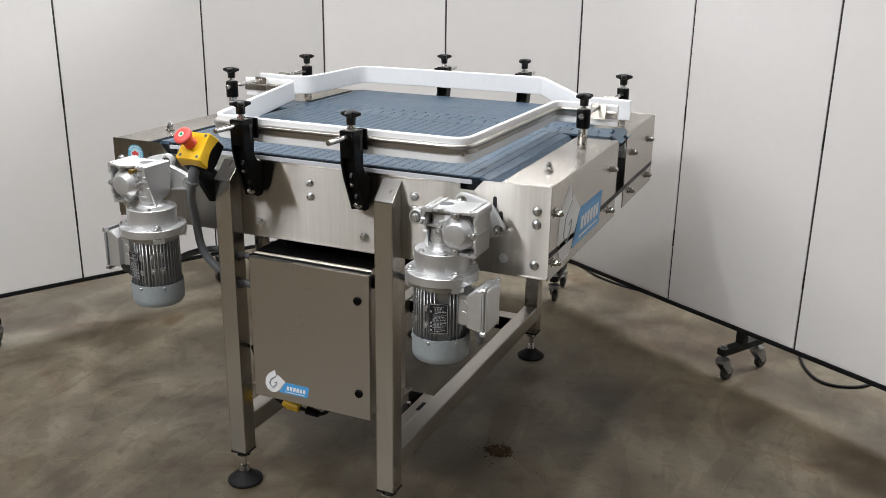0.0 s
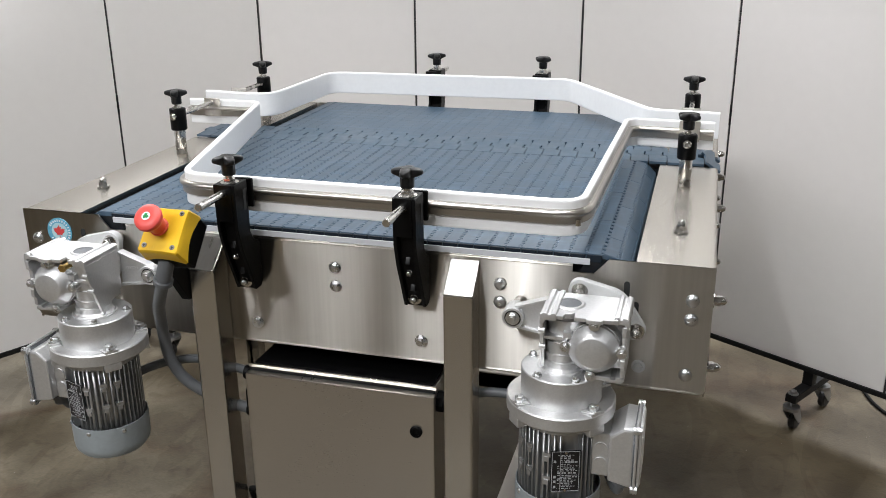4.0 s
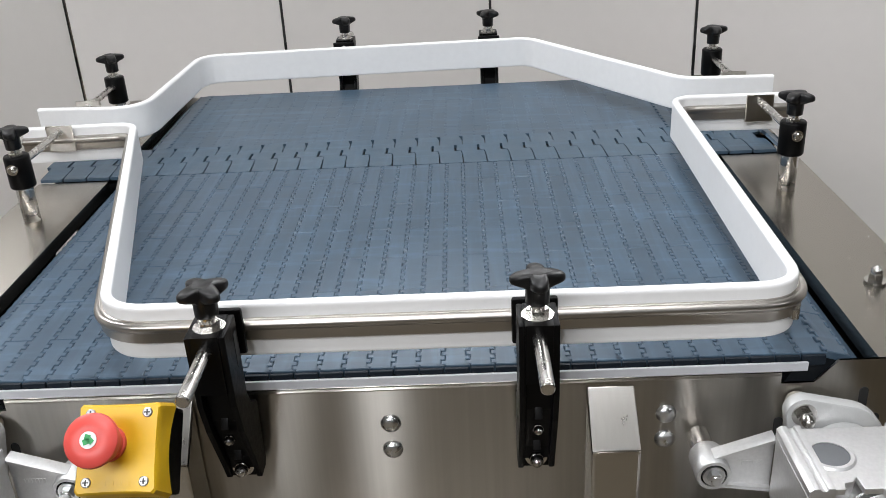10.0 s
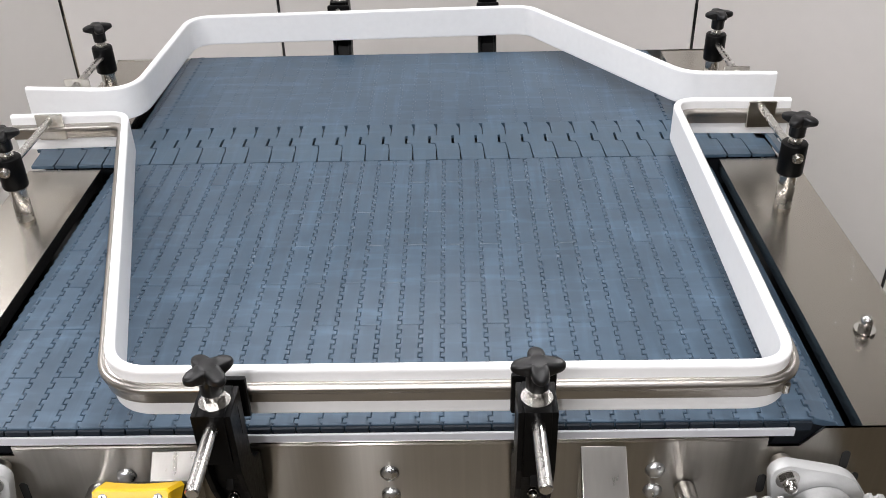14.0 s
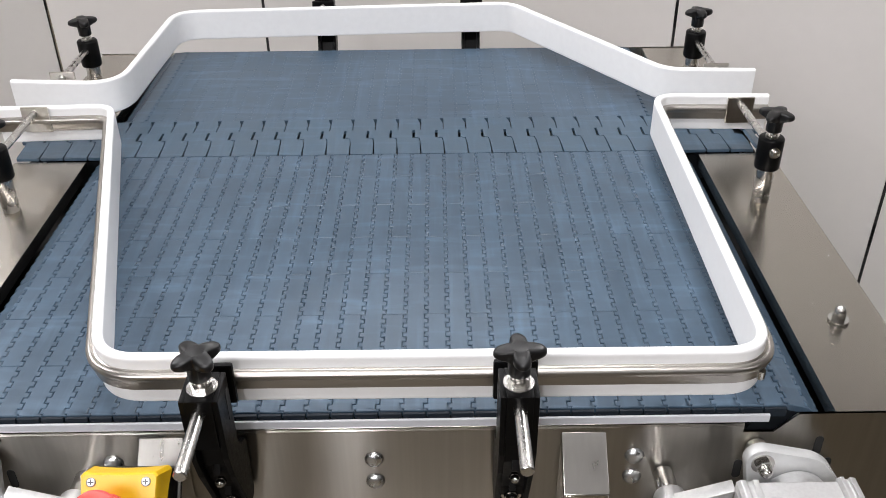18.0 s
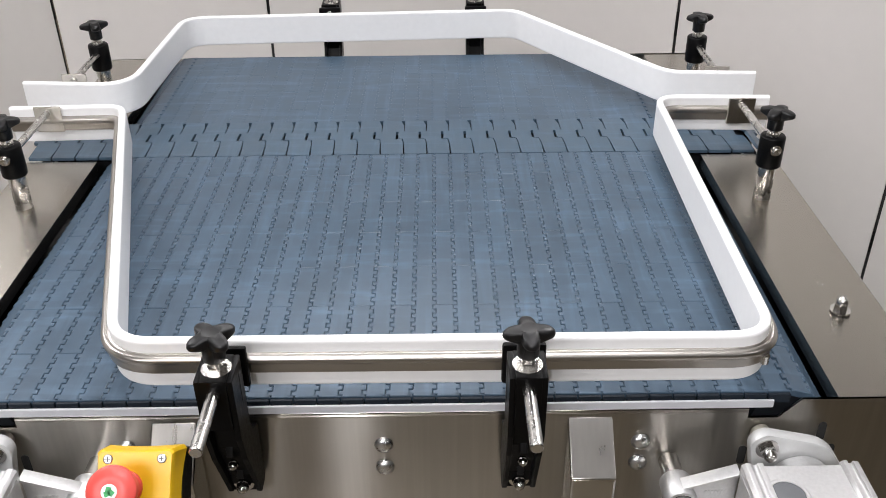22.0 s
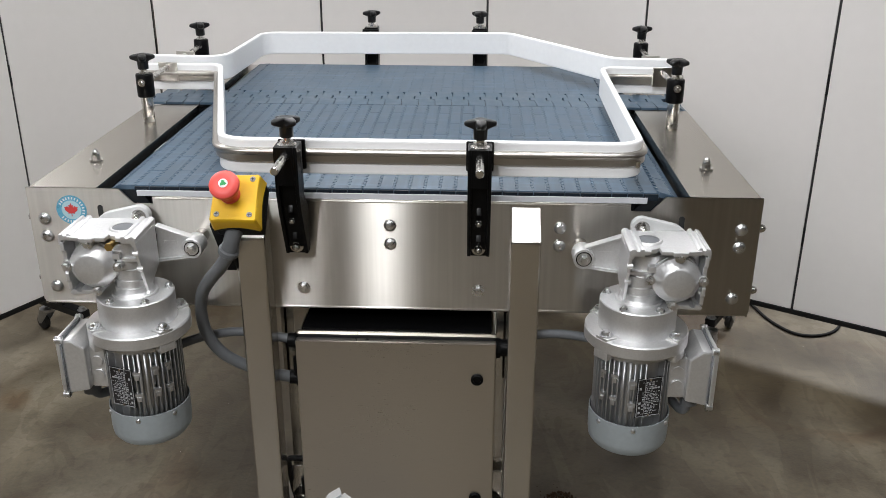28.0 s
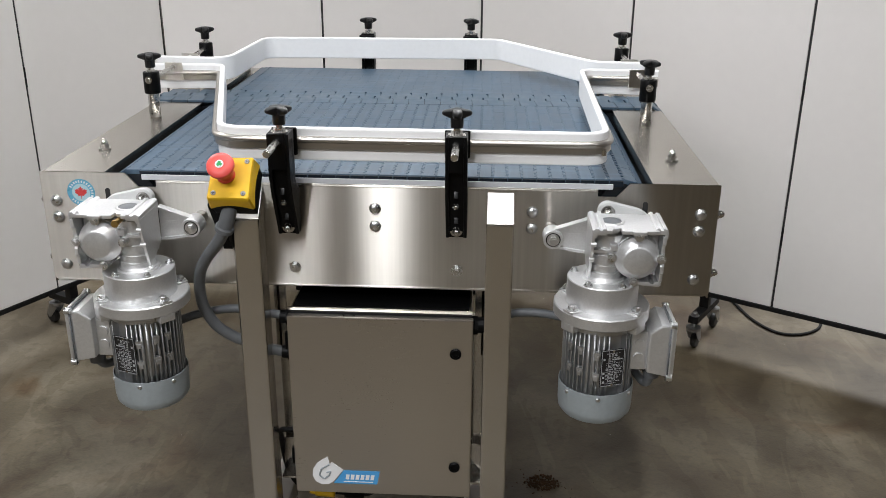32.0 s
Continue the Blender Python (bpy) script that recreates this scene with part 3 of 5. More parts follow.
# bed and rollers under the belts, gap shade painted in as near-black, with the belt's return run
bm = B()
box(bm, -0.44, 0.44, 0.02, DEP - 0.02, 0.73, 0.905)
tpart("belt_bed", bm, belt_shade, "slider bed under the belts, gap shade in its colour")
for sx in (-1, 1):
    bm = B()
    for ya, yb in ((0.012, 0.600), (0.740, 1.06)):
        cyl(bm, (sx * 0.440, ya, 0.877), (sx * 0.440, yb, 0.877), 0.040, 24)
    tpart("end_roller", bm, belt_shade, "end roller, gap shade in its colour")
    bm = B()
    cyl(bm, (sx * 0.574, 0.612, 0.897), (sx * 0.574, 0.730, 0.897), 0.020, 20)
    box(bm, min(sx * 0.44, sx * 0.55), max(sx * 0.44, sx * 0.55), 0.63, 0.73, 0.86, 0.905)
    tpart("transfer_nose", bm, belt_shade, "nose of the transfer belt, gap shade in its colour")
    for yy in (0.612, 0.730):
        bm = B()
        box(bm, sx * 0.575 - 0.016, sx * 0.575 + 0.016, yy - 0.008, yy + 0.006, 0.865, 0.914, 0.004)
        tpart("guide_block", bm, poly, "white plastic guide block")
for sx in (-1, 1):
    bm = B()
    box(bm, min(sx * 0.441, sx * 0.607), max(sx * 0.441, sx * 0.607), 0.004, DEP - 0.004, 0.760, 0.772)
    tpart("edge_tray", bm, blackm, "dark tray beside the belt")
# black box added behind the cabinet to keep the gap under the table dark
bm = B()
box(bm, -0.19, 0.19, 0.17, DEP - 0.12, 0.625, 0.7145, 0.004)
tpart("drive_housing", bm, blackm, "added black box that darkens the gap under the table")
bm = B()
box(bm, -0.45, 0.45, 0.03, DEP - 0.03, 0.716, 0.728, 0.003)
tpart("belt_return", bm, blackm, "dark belt return under the table")

# legs with slanted caps and levelling feet
for lx in (-0.224, 0.224):
    for back in (False, True):
        y0, y1 = (-0.0485, -0.0005) if not back else (DEP + 0.0005, DEP + 0.0485)
        out, inn = (y0, y1) if not back else (y1, y0)
        bm = B()
        prism(bm, [(out, 0.098), (inn, 0.098), (inn, 0.898), (out, 0.855)], lx - 0.0242, lx + 0.0242, "x", 0.0032)
        leg = tpart("leg", bm, steel_leg, "square brushed stainless tube leg")
        bm = B()
        lift = 0.0022
        prism(bm, [(out, 0.8555), (inn, 0.8975), (inn, 0.898 + lift), (out, 0.855 + lift)], lx - 0.0236, lx + 0.0236, "x", 0.0009)
        part("leg_cap", shift(bm, 0, -0.53, 0), cap_m, leg, "ground stainless plate closing the leg")
        yc = (y0 + y1) / 2 - 0.53
        bm = B()
        box(bm, lx - 0.0248, lx + 0.0248, yc - 0.0248, yc + 0.0248, 0.0945, 0.0985, 0.001)
        part("end_plug", bm, black, leg)
        bm = B()
        cyl(bm, (lx, yc, 0.035), (lx, yc, 0.096), 0.0075, 14)
        hex_bolt(bm, (lx, yc, 0.082), (0, 0, 1), 0.013, 0.010)
        lathe(bm, [(0.014, 0.030), (0.016, 0.036), (0.011, 0.05), (0.0075, 0.052)], Matrix.Translation((lx, yc, 0)), 16)
        part("foot_stud", bm, chrome, leg, "threaded steel foot stud")
        bm = B()
        lathe(bm, [(0.046, 0.0), (0.048, 0.004), (0.047, 0.008), (0.036, 0.016), (0.022, 0.026), (0.016, 0.034), (0.0, 0.034)], Matrix.Translation((lx, yc, 0)), 32)
        part("foot_pad", bm, rubber, leg, "round black rubber levelling pad")
# lower beams
for lx in (-0.224, 0.224):
    bm = B()
    box(bm, lx - 0.0242, lx + 0.0242, 0.0, DEP, 0.150, 0.203, 0.004)
    tpart("side_beam", bm, steel_beam, "lower stainless tube beam")
bm = B()
box(bm, -0.1995, 0.1995, 0.95, 1.0, 0.150, 0.200, 0.004)
tpart("cross_beam", bm, steel_beam, "lower stainless cross beam")
# folded carrier beside the lower beam, with a slot in its ledge and a dark pan inside
bm = B()
prism(bm, [(0.1995, 0.1990), (0.1995, 0.1965), (0.1700, 0.1965), (0.1700, 0.166), (0.1670, 0.166), (0.1670, 0.2000), (0.1680, 0.2030), (0.1695, 0.2030), (0.1705, 0.1990)], 0.052, 0.305, "y")
carrier = tpart("carrier_angle", bm, steel_beam, "folded stainless carrier angle")
bm = B()
box(bm, 0.186, 0.1975, 0.206, 0.256, 0.1985, 0.2002, 0.0004)
part("slot", shift(bm, 0, -0.53, 0), seam_m, carrier, "dark slotted opening")
bm = B()
box(bm, 0.118, 0.1665, 0.16, 0.305, 0.166, 0.169)
box(bm, 0.118, 0.1665, 0.3025, 0.305, 0.166, 0.200)
tpart("carrier_pan", bm, blackm, "dark folded pan")
bm = B()
cyl(bm, (0.139, 0.262, 0.169), (0.139, 0.262, 0.186), 0.007, 14)
tpart("pan_stud", bm, chrome, "bright steel stud")
for sx in (-1, 1):
    bm = B()
    box(bm, sx * 0.20 - 0.006, sx * 0.20 + 0.006, 0.05, 0.10, 0.55, 0.715, 0.001)
    box(bm, min(sx * 0.182, sx * 0.2), max(sx * 0.182, sx * 0.2), 0.05, 0.054, 0.30, 0.715, 0.001)
    tpart("cabinet_bracket", bm, steel_leg, "bent stainless hanging bracket")
    bm = B()
    prism(bm, [(sx * 0.20, 0.30), (sx * 0.20, 0.36), (sx * 0.178, 0.36), (sx * 0.178, 0.33)], 0.03, 0.034, "y")
    box(bm, sx * 0.185 - 0.015, sx * 0.185 + 0.015, 0.0, 0.16, 0.286, 0.290, 0.001)
    tpart("cabinet_support", bm, steel_leg, "small stainless support plate")

# ---- belts: interlocking modules ----
PITCH, ROW = 0.0254, 0.176
ZBELT = 0.925
LINE = 0.003
STEP = ROW / 20


def zig(y):
    return -0.0022 if math.floor((y - LINE) / STEP + 0.001) % 2 else 0.0022


def module_mesh(y0, y1, name, g, h, c):
    step = STEP
    ys = [y0 + g]
    k = math.ceil((y0 + g - LINE) / step + 1e-6)
    while LINE + k * step < y1 - g - 1e-6:
        ys.append(LINE + k * step)
        k += 1
    ys.append(y1 - g)
    right, left = [], []
    for i, (a, b) in enumerate(zip(ys, ys[1:])):
        o = zig((a + b) / 2)
        first, last = i == 0, i == len(ys) - 2
        da, db = (0 if first else h), (0 if last else h)
        if o < 0:
            da, db = -da, -db
        right += [(PITCH / 2 - g + o, a + da), (PITCH / 2 - g + o, b - db)]
        left += [(-PITCH / 2 + g + o, a - da), (-PITCH / 2 + g + o, b + db)]
    bm = B()
    pts = right + list(reversed(left))
    # broken edges: the top face stands back by c from the sides
    n = len(pts)
    turn = []
    for i in range(n):
        d = Vector(pts[(i + 1) % n]) - Vector(pts[i])
        turn.append(Vector((-d.y, d.x)).normalized())
    top, rim = [], []
    for i, (x, y) in enumerate(pts):
        a, b = turn[i - 1], turn[i]
        o = (a + b) * (c / (1 + max(-0.5, a.dot(b))))
        top.append(bm.verts.new((x + o.x, y + o.y, 0)))
        rim.append(bm.verts.new((x, y, -c * 0.85)))
    low = [bm.verts.new((x, y, -0.008)) for x, y in pts]
    bm.faces.new(top)
    for i in range(n):
        j = (i + 1) % n
        bm.faces.new((top[i], rim[i], rim[j], top[j]))
        bm.faces.new((rim[i], low[i], low[j], rim[j]))
    return to_mesh(name, bm, belt_m, 0)


def place(s, flat, R):
    """Where arc length s across the belt lies: x, z and tilt."""
    if abs(s) <= flat:
        return s, 0.0, 0.0
    a = (abs(s) - flat) / R
    return math.copysign(flat + R * math.sin(a), s), -R * (1 - math.cos(a)), math.copysign(math.degrees(a), s)


def modular_belt(label, spans_even, spans_odd, phase, g=0.00028, h=0.0006, c=0.0009):
    belt = thing("conveyor_belt", 0, 0, ZBELT, label, "conveyor belt", "belts of the conveyor table")
    meshes = {}
    for i in range(-19, 20):
        s = (i + phase) * PITCH
        x, z, tilt = place(s, 0.438, 0.048)
        if abs(tilt) > 88:
            continue
        for span in (spans_even if i % 2 == 0 else spans_odd):
            if span not in meshes:
                meshes[span] = module_mesh(span[0], span[1], "belt_module", g, h, c)
            o = new("belt_module", meshes[span])
            o.parent = belt
            o.matrix_basis = pose(x, 0, z, 0, tilt, 0)
    return belt


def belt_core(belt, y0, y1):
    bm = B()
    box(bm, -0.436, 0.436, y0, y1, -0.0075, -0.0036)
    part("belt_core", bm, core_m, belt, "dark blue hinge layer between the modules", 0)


near_belt = modular_belt("blue plastic modular belt with interlocking finger joints", ((0.0095, 0.179), (0.179, 0.355), (0.355, 0.531), (0.531, 0.6045)), ((0.0095, 0.091), (0.091, 0.267), (0.267, 0.443), (0.443, 0.6045)), 0.73)
far_belt = modular_belt("blue plastic modular belt behind the transfer chain", ((0.7365, 0.793), (0.793, 0.965), (0.965, 1.068)), ((0.7365, 0.879), (0.879, 1.068)), 0.6, 0.00008, 0.0001, 0.0002)

# front ends of the modules: blocks with pin holes, shade painted in as near-black
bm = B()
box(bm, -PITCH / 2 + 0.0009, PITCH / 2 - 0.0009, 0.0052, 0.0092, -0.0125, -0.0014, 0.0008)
block_mesh = to_mesh("edge_block", bm, edge_shade_m, 0)
bm = B()
cyl(bm, (-PITCH / 2 + 0.0042, 0.0048, -0.0062), (-PITCH / 2 + 0.0042, 0.0056, -0.0062), 0.0016, 10)
hole_mesh = to_mesh("pin_hole", bm, belt_shade, 0)
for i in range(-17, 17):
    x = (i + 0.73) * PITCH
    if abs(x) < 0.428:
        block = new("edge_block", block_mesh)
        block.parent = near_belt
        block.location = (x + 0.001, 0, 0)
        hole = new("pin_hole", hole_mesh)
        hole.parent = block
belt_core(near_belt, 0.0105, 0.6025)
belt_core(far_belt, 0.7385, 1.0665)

# transfer chain
chain = thing("transfer_chain", 0, 0, ZBELT, "blue plastic flat-top transfer chain with open slits", "conveyor belt", "belts of the conveyor table")
LP = 0.0381


def link_mesh():
    y0, y1, b = 0.6047, 0.7362, LP / 2
    right = [(b - 0.0002, y0), (b - 0.0004, 0.618), (b - 0.0006, 0.632), (b - 0.0012, 0.647), (b - 0.0028, 0.660), (b - 0.0138, 0.6625), (b - 0.0138, 0.690), (b - 0.0008, 0.692), (b - 0.0012, 0.717), (b - 0.0062, y1)]
    left = [(-b + 0.0028, y0), (-b + 0.0017, 0.618), (-b + 0.0010, 0.632), (-b + 0.0001, 0.647), (-b - 0.0016, 0.6612), (-b - 0.0098, 0.6632), (-b - 0.0098, 0.691), (-b + 0.0005, 0.693), (-b + 0.0005, y1)]
    bm = B()
    pts = right + list(reversed(left))
    top = [bm.verts.new((x, y, 0)) for x, y in pts]
    low = [bm.verts.new((x, y, -0.005)) for x, y in pts]
    bm.faces.new(top)
    for i in range(len(pts)):
        j = (i + 1) % len(pts)
        bm.faces.new((top[i], low[i], low[j], top[j]))
    return to_mesh("chain_link", bm, link_m, 0)


lm = link_mesh()
for i in range(-16, 17):
    x, z, tilt = place((i + 0.66) * LP, 0.585, 0.02)
    if abs(tilt) > 85:
        continue
    o = new("chain_link", lm)
    o.parent = chain
    o.matrix_basis = pose(x, 0, z + 0.0002, 0, tilt, 0)

# ---- guide rails ----
RZ0, RZ1 = 0.953, 1.011
NEAR = [(-0.612, 0.612), (-0.436, 0.618), (-0.271, 0.003), (0.404, 0.000), (0.414, 0.630), (0.592, 0.623)]
FAR = [(-0.632, 0.723), (-0.452, 0.708), (-0.440, 1.068), (0.222, 1.094), (0.456, 0.738), (0.602, 0.729)]
for nm, pts, rr, side in (("near", NEAR, [0, .035, .055, .045, .035, 0], 1), ("far", FAR, [0, .06, .05, .05, .06, 0], -1)):
    rail = thing("guide_rail", pts[2][0], pts[2][1], RZ0, "white polyethylene guide rail backed by a stainless strip", "guide rail", "guide rails over the belts")
    path = fillet(pts, rr, 20)
    path = [p - Vector((pts[2][0], pts[2][1])) for p in path]
    # short pieces at the ends of each straight keep the straights flat
    fine = []
    for p, q in zip(path, path[1:]):
        fine.append(p)
        if (q - p).length > 0.03:
            d = (q - p).normalized() * 0.003
            fine += [p + d, q - d]
    path = fine + [path[-1]]
    bm = B()
    h = RZ1 - RZ0
    band(bm, path, [(-0.0056, 0.0022), (-0.0048, 0.0006), (-0.0034, 0), (0.0034, 0), (0.0048, 0.0006), (0.0056, 0.0022), (0.0056, 0.0040), (0.0056, h - 0.0050), (0.0056, h - 0.0030), (0.0047, h - 0.0010), (0.0030, h), (-0.0030, h), (-0.0047, h - 0.0010), (-0.0056, h - 0.0030), (-0.0056, h - 0.0050), (-0.0056, 0.0040)])
    part("rail_body", bm, poly, rail, "white polyethylene strip", 40)
    bm = B()
    s = side
    prof = [(0.0052, 0.0205), (0.0104, 0.0208), (0.0112, 0.0216), (0.0112, 0.0230), (0.0112, 0.0305), (0.0114, 0.0320), (0.0134, 0.0336), (0.0149, 0.0358), (0.0152, 0.0382), (0.0144, 0.0405), (0.0124, 0.0423), (0.0100, 0.0430), (0.0082, 0.0424), (0.0074, 0.0430), (0.0052, 0.0432)]
    band(bm, path[2:-2] if nm == "far" else path[:], [(s * o, z) for o, z in prof])
    part("backing_strip", bm, strip_m, rail, "polished stainless backing strip", 40)
    if nm == "near":
        bm = B()
        c = Vector((0.397 - pts[2][0], 0.001 - pts[2][1], 0.040))
        cyl(bm, c + Vector((0.002, -0.0, -0.022)), c + Vector((0.002, -0.0, -0.012)), 0.0045, 12)
        part("strip_joint", bm, chrome, rail, "small welded joint of the strip")


# ---- knobs, brackets, posts ----
def star_knob(parent, x, y, z, turn):
    """Four drooping rounded arms on a straight round hub."""
    bm = B()
    n = 72
    rings = []
    # each ring: share of the outline, height at the waist, height at the arm tips
    for f, za, zb in ((0.90, -0.0025, -0.0012), (0.975, -0.0010, 0.0000), (1.0, 0.0020, 0.0018), (0.985, 0.0062, 0.0048), (0.93, 0.0082, 0.0064), (0.82, 0.0091, 0.0074), (0.60, 0.0096, 0.0088), (0.36, 0.0097, 0.0096), (0.30, 0.0093, 0.0093)):
        ring = []
        for i in range(n):
            a = 2 * math.pi * i / n
            w = (0.5 + 0.5 * math.cos(4 * a)) ** 0.85
            r = 0.0122 + 0.0132 * w
            r = r * f if f > 0.5 else 0.0235 * f
            ring.append(bm.verts.new((r * math.cos(a), r * math.sin(a), za + (zb - za) * w)))
        rings.append(ring)
    hub = [[bm.verts.new((r * math.cos(2 * math.pi * i / n), r * math.sin(2 * math.pi * i / n), zz)) for i in range(n)] for r, zz in ((0.0098, -0.022), (0.0108, -0.0212), (0.0112, -0.006))]
    rings = hub + rings
    for a, b in zip(rings, rings[1:]):
        for i in range(n):
            j = (i + 1) % n
            bm.faces.new((a[i], a[j], b[j], b[i]))
    bm.faces.new(rings[-1])
    bm.faces.new(list(reversed(rings[0])))
    shift(bm, m=pose(x, y, z, 0, 0, turn))
    k = part("star_knob", bm, knob_m, parent, "black four-armed plastic knob", 50)
    bm = B()
    cyl(bm, (x, y, z - 0.040), (x, y, z - 0.021), 0.0065, 14)
    cyl(bm, (x, y, z - 0.0335), (x, y, z - 0.0275), 0.0105, 6)
    cyl(bm, (x, y, z - 0.0365), (x, y, z - 0.0335), 0.0150, 20)
    part("knob_stud", bm, rod_m, k, "steel stud with washer and nut")


KZ = 1.050
for k, (x, y, rot) in enumerate(((-0.152, 0.0, 0), (0.147, 0.0, 0), (-0.154, DEP + 0.012, 180), (0.143, DEP + 0.012, 180))):
    br = thing("rail_bracket", x, y, 0.812, "black plastic guide rail bracket with star knob and steel rod", "bracket", "guide rail brackets")
    br.rotation_euler = (0, 0, radians(rot))
    z0 = 0.812
    bm = B()
    # two cheeks, a back web and a solid head
    prof = [(-0.074, 1.016), (-0.031, 1.016), (-0.031, 0.928), (-0.022, 0.912), (-0.004, 0.903), (-0.0015, 0.896), (-0.0015, 0.830), (-0.008, 0.822), (-0.026, 0.822), (-0.036, 0.846), (-0.062, 0.905), (-0.072, 0.94)]
    for xa, xb in ((-0.0185, -0.0125), (0.0125, 0.0185)):
        prism(bm, prof, xa, xb, "x", 0.0015)
    prism(bm, [(-0.074, 1.016), (-0.031, 1.016), (-0.031, 0.965), (-0.074, 0.955)], -0.0126, 0.0126, "x")
    prism(bm, [(-0.0735, 0.956), (-0.060, 0.956), (-0.056, 0.915), (-0.030, 0.852), (-0.024, 0.823), (-0.012, 0.823), (-0.014, 0.86), (-0.045, 0.92), (-0.048, 0.956)], -0.0126, 0.0126, "x")
    shift(bm, 0, 0, -z0)
    part("bracket_body", bm, black, br, "moulded black plastic arm")
    bm = B()
    hex_bolt(bm, (0, -0.0245, 0.836 - z0), (0, -1, 0.1), 0.0078, 0.006, True, True)
    part("mount_bolt", bm, chrome, br, "domed steel mounting bolt")
    bm = B()
    hex_bolt(bm, (0, -0.0505, 0.888 - z0), (0, -1, 0.35), 0.0055, 0.004, False, True)
    part("mount_bolt", bm, chrome, br, "domed steel mounting bolt")
    for zz, yy in ((0.914, -0.0567), (0.861, -0.0345)):
        bm = B()
        box(bm, -0.0036, 0.0036, -0.0009, 0.0009, -0.0085, 0.0085, 0.0008, pose(0, yy, zz - z0, -24, 0, 0))
        part("slot", bm, knob_m, br, "dark slot in the bracket")
    for sgn in (-1, 1):
        bm = B()
        box(bm, sgn * 0.0186 - 0.0004, sgn * 0.0186 + 0.0004, -0.047, -0.038, 0.968 - z0, 1.003 - z0)
        part("side_window", bm, seam_m, br, "dark slotted window in the cheek")
    bm = B()
    cyl(bm, (0, -0.154, 1.003 - z0), (0, -0.008, 1.003 - z0), 0.0062, 18, None, 0.001)
    part("rod", bm, rod_m, br, "polished steel clamp rod")
    bm = B()
    box(bm, -0.022, 0.022, -0.0215, -0.0145, 0.966 - z0, 1.015 - z0, 0.003)
    part("clamp_plate", bm, black, br, "black clamp plate on the rail strip")
    star_knob(br, 0, -0.0525, KZ - z0, (42, 4, 25, 60)[k])

for k, (x, y, sy) in enumerate(((-0.550, 0.451, 1), (0.543, 0.453, 1), (-0.555, 0.882, -1), (0.541, 0.887, -1))):
    po = thing("guide_post", x, y, ZT - 0.001, "stainless guide post with black clamp sleeve and star knob", "post", "guide posts on the covers")
    z0 = ZT - 0.001
    bm = B()
    lathe(bm, [(0.0122, 0), (0.0122, 0.075), (0.0112, 0.076)], None, 28)
    part("tube", bm, rod_m, po, "round stainless tube")
    bm = B()
    lathe(bm, [(0.0165, 0.053), (0.0178, 0.055), (0.0178, 0.0985), (0.0165, 0.1005), (0.0, 0.1005)], None, 28)
    part("sleeve", bm, black, po, "black plastic clamp sleeve")
    yr = {1: 0.612, -1: 0.735}[sy] - y
    zr = 0.085
    bm = B()
    cyl(bm, (0, -sy * 0.026, zr), (0, yr, zr), 0.0055, 16, None, 0.001)
    part("rod", bm, rod_m, po, "polished steel clamp rod")
    bm = B()
    cyl(bm, (0, -sy * 0.0175, zr), (0, -sy * 0.021, zr), 0.008, 16)
    part("rod_collar", bm, chrome, po)
    bm = B()
    ya, yb = sorted((yr - sy * 0.008, yr - sy * 0.0115))
    box(bm, -0.021, 0.021, ya, yb, zr - 0.032, zr + 0.010, 0.0012)
    part("clamp_plate", bm, steel, po, "square stainless clamp plate")
    star_knob(po, 0, 0, KZ + 0.002 - z0, (18, 50, 30, 8)[k])


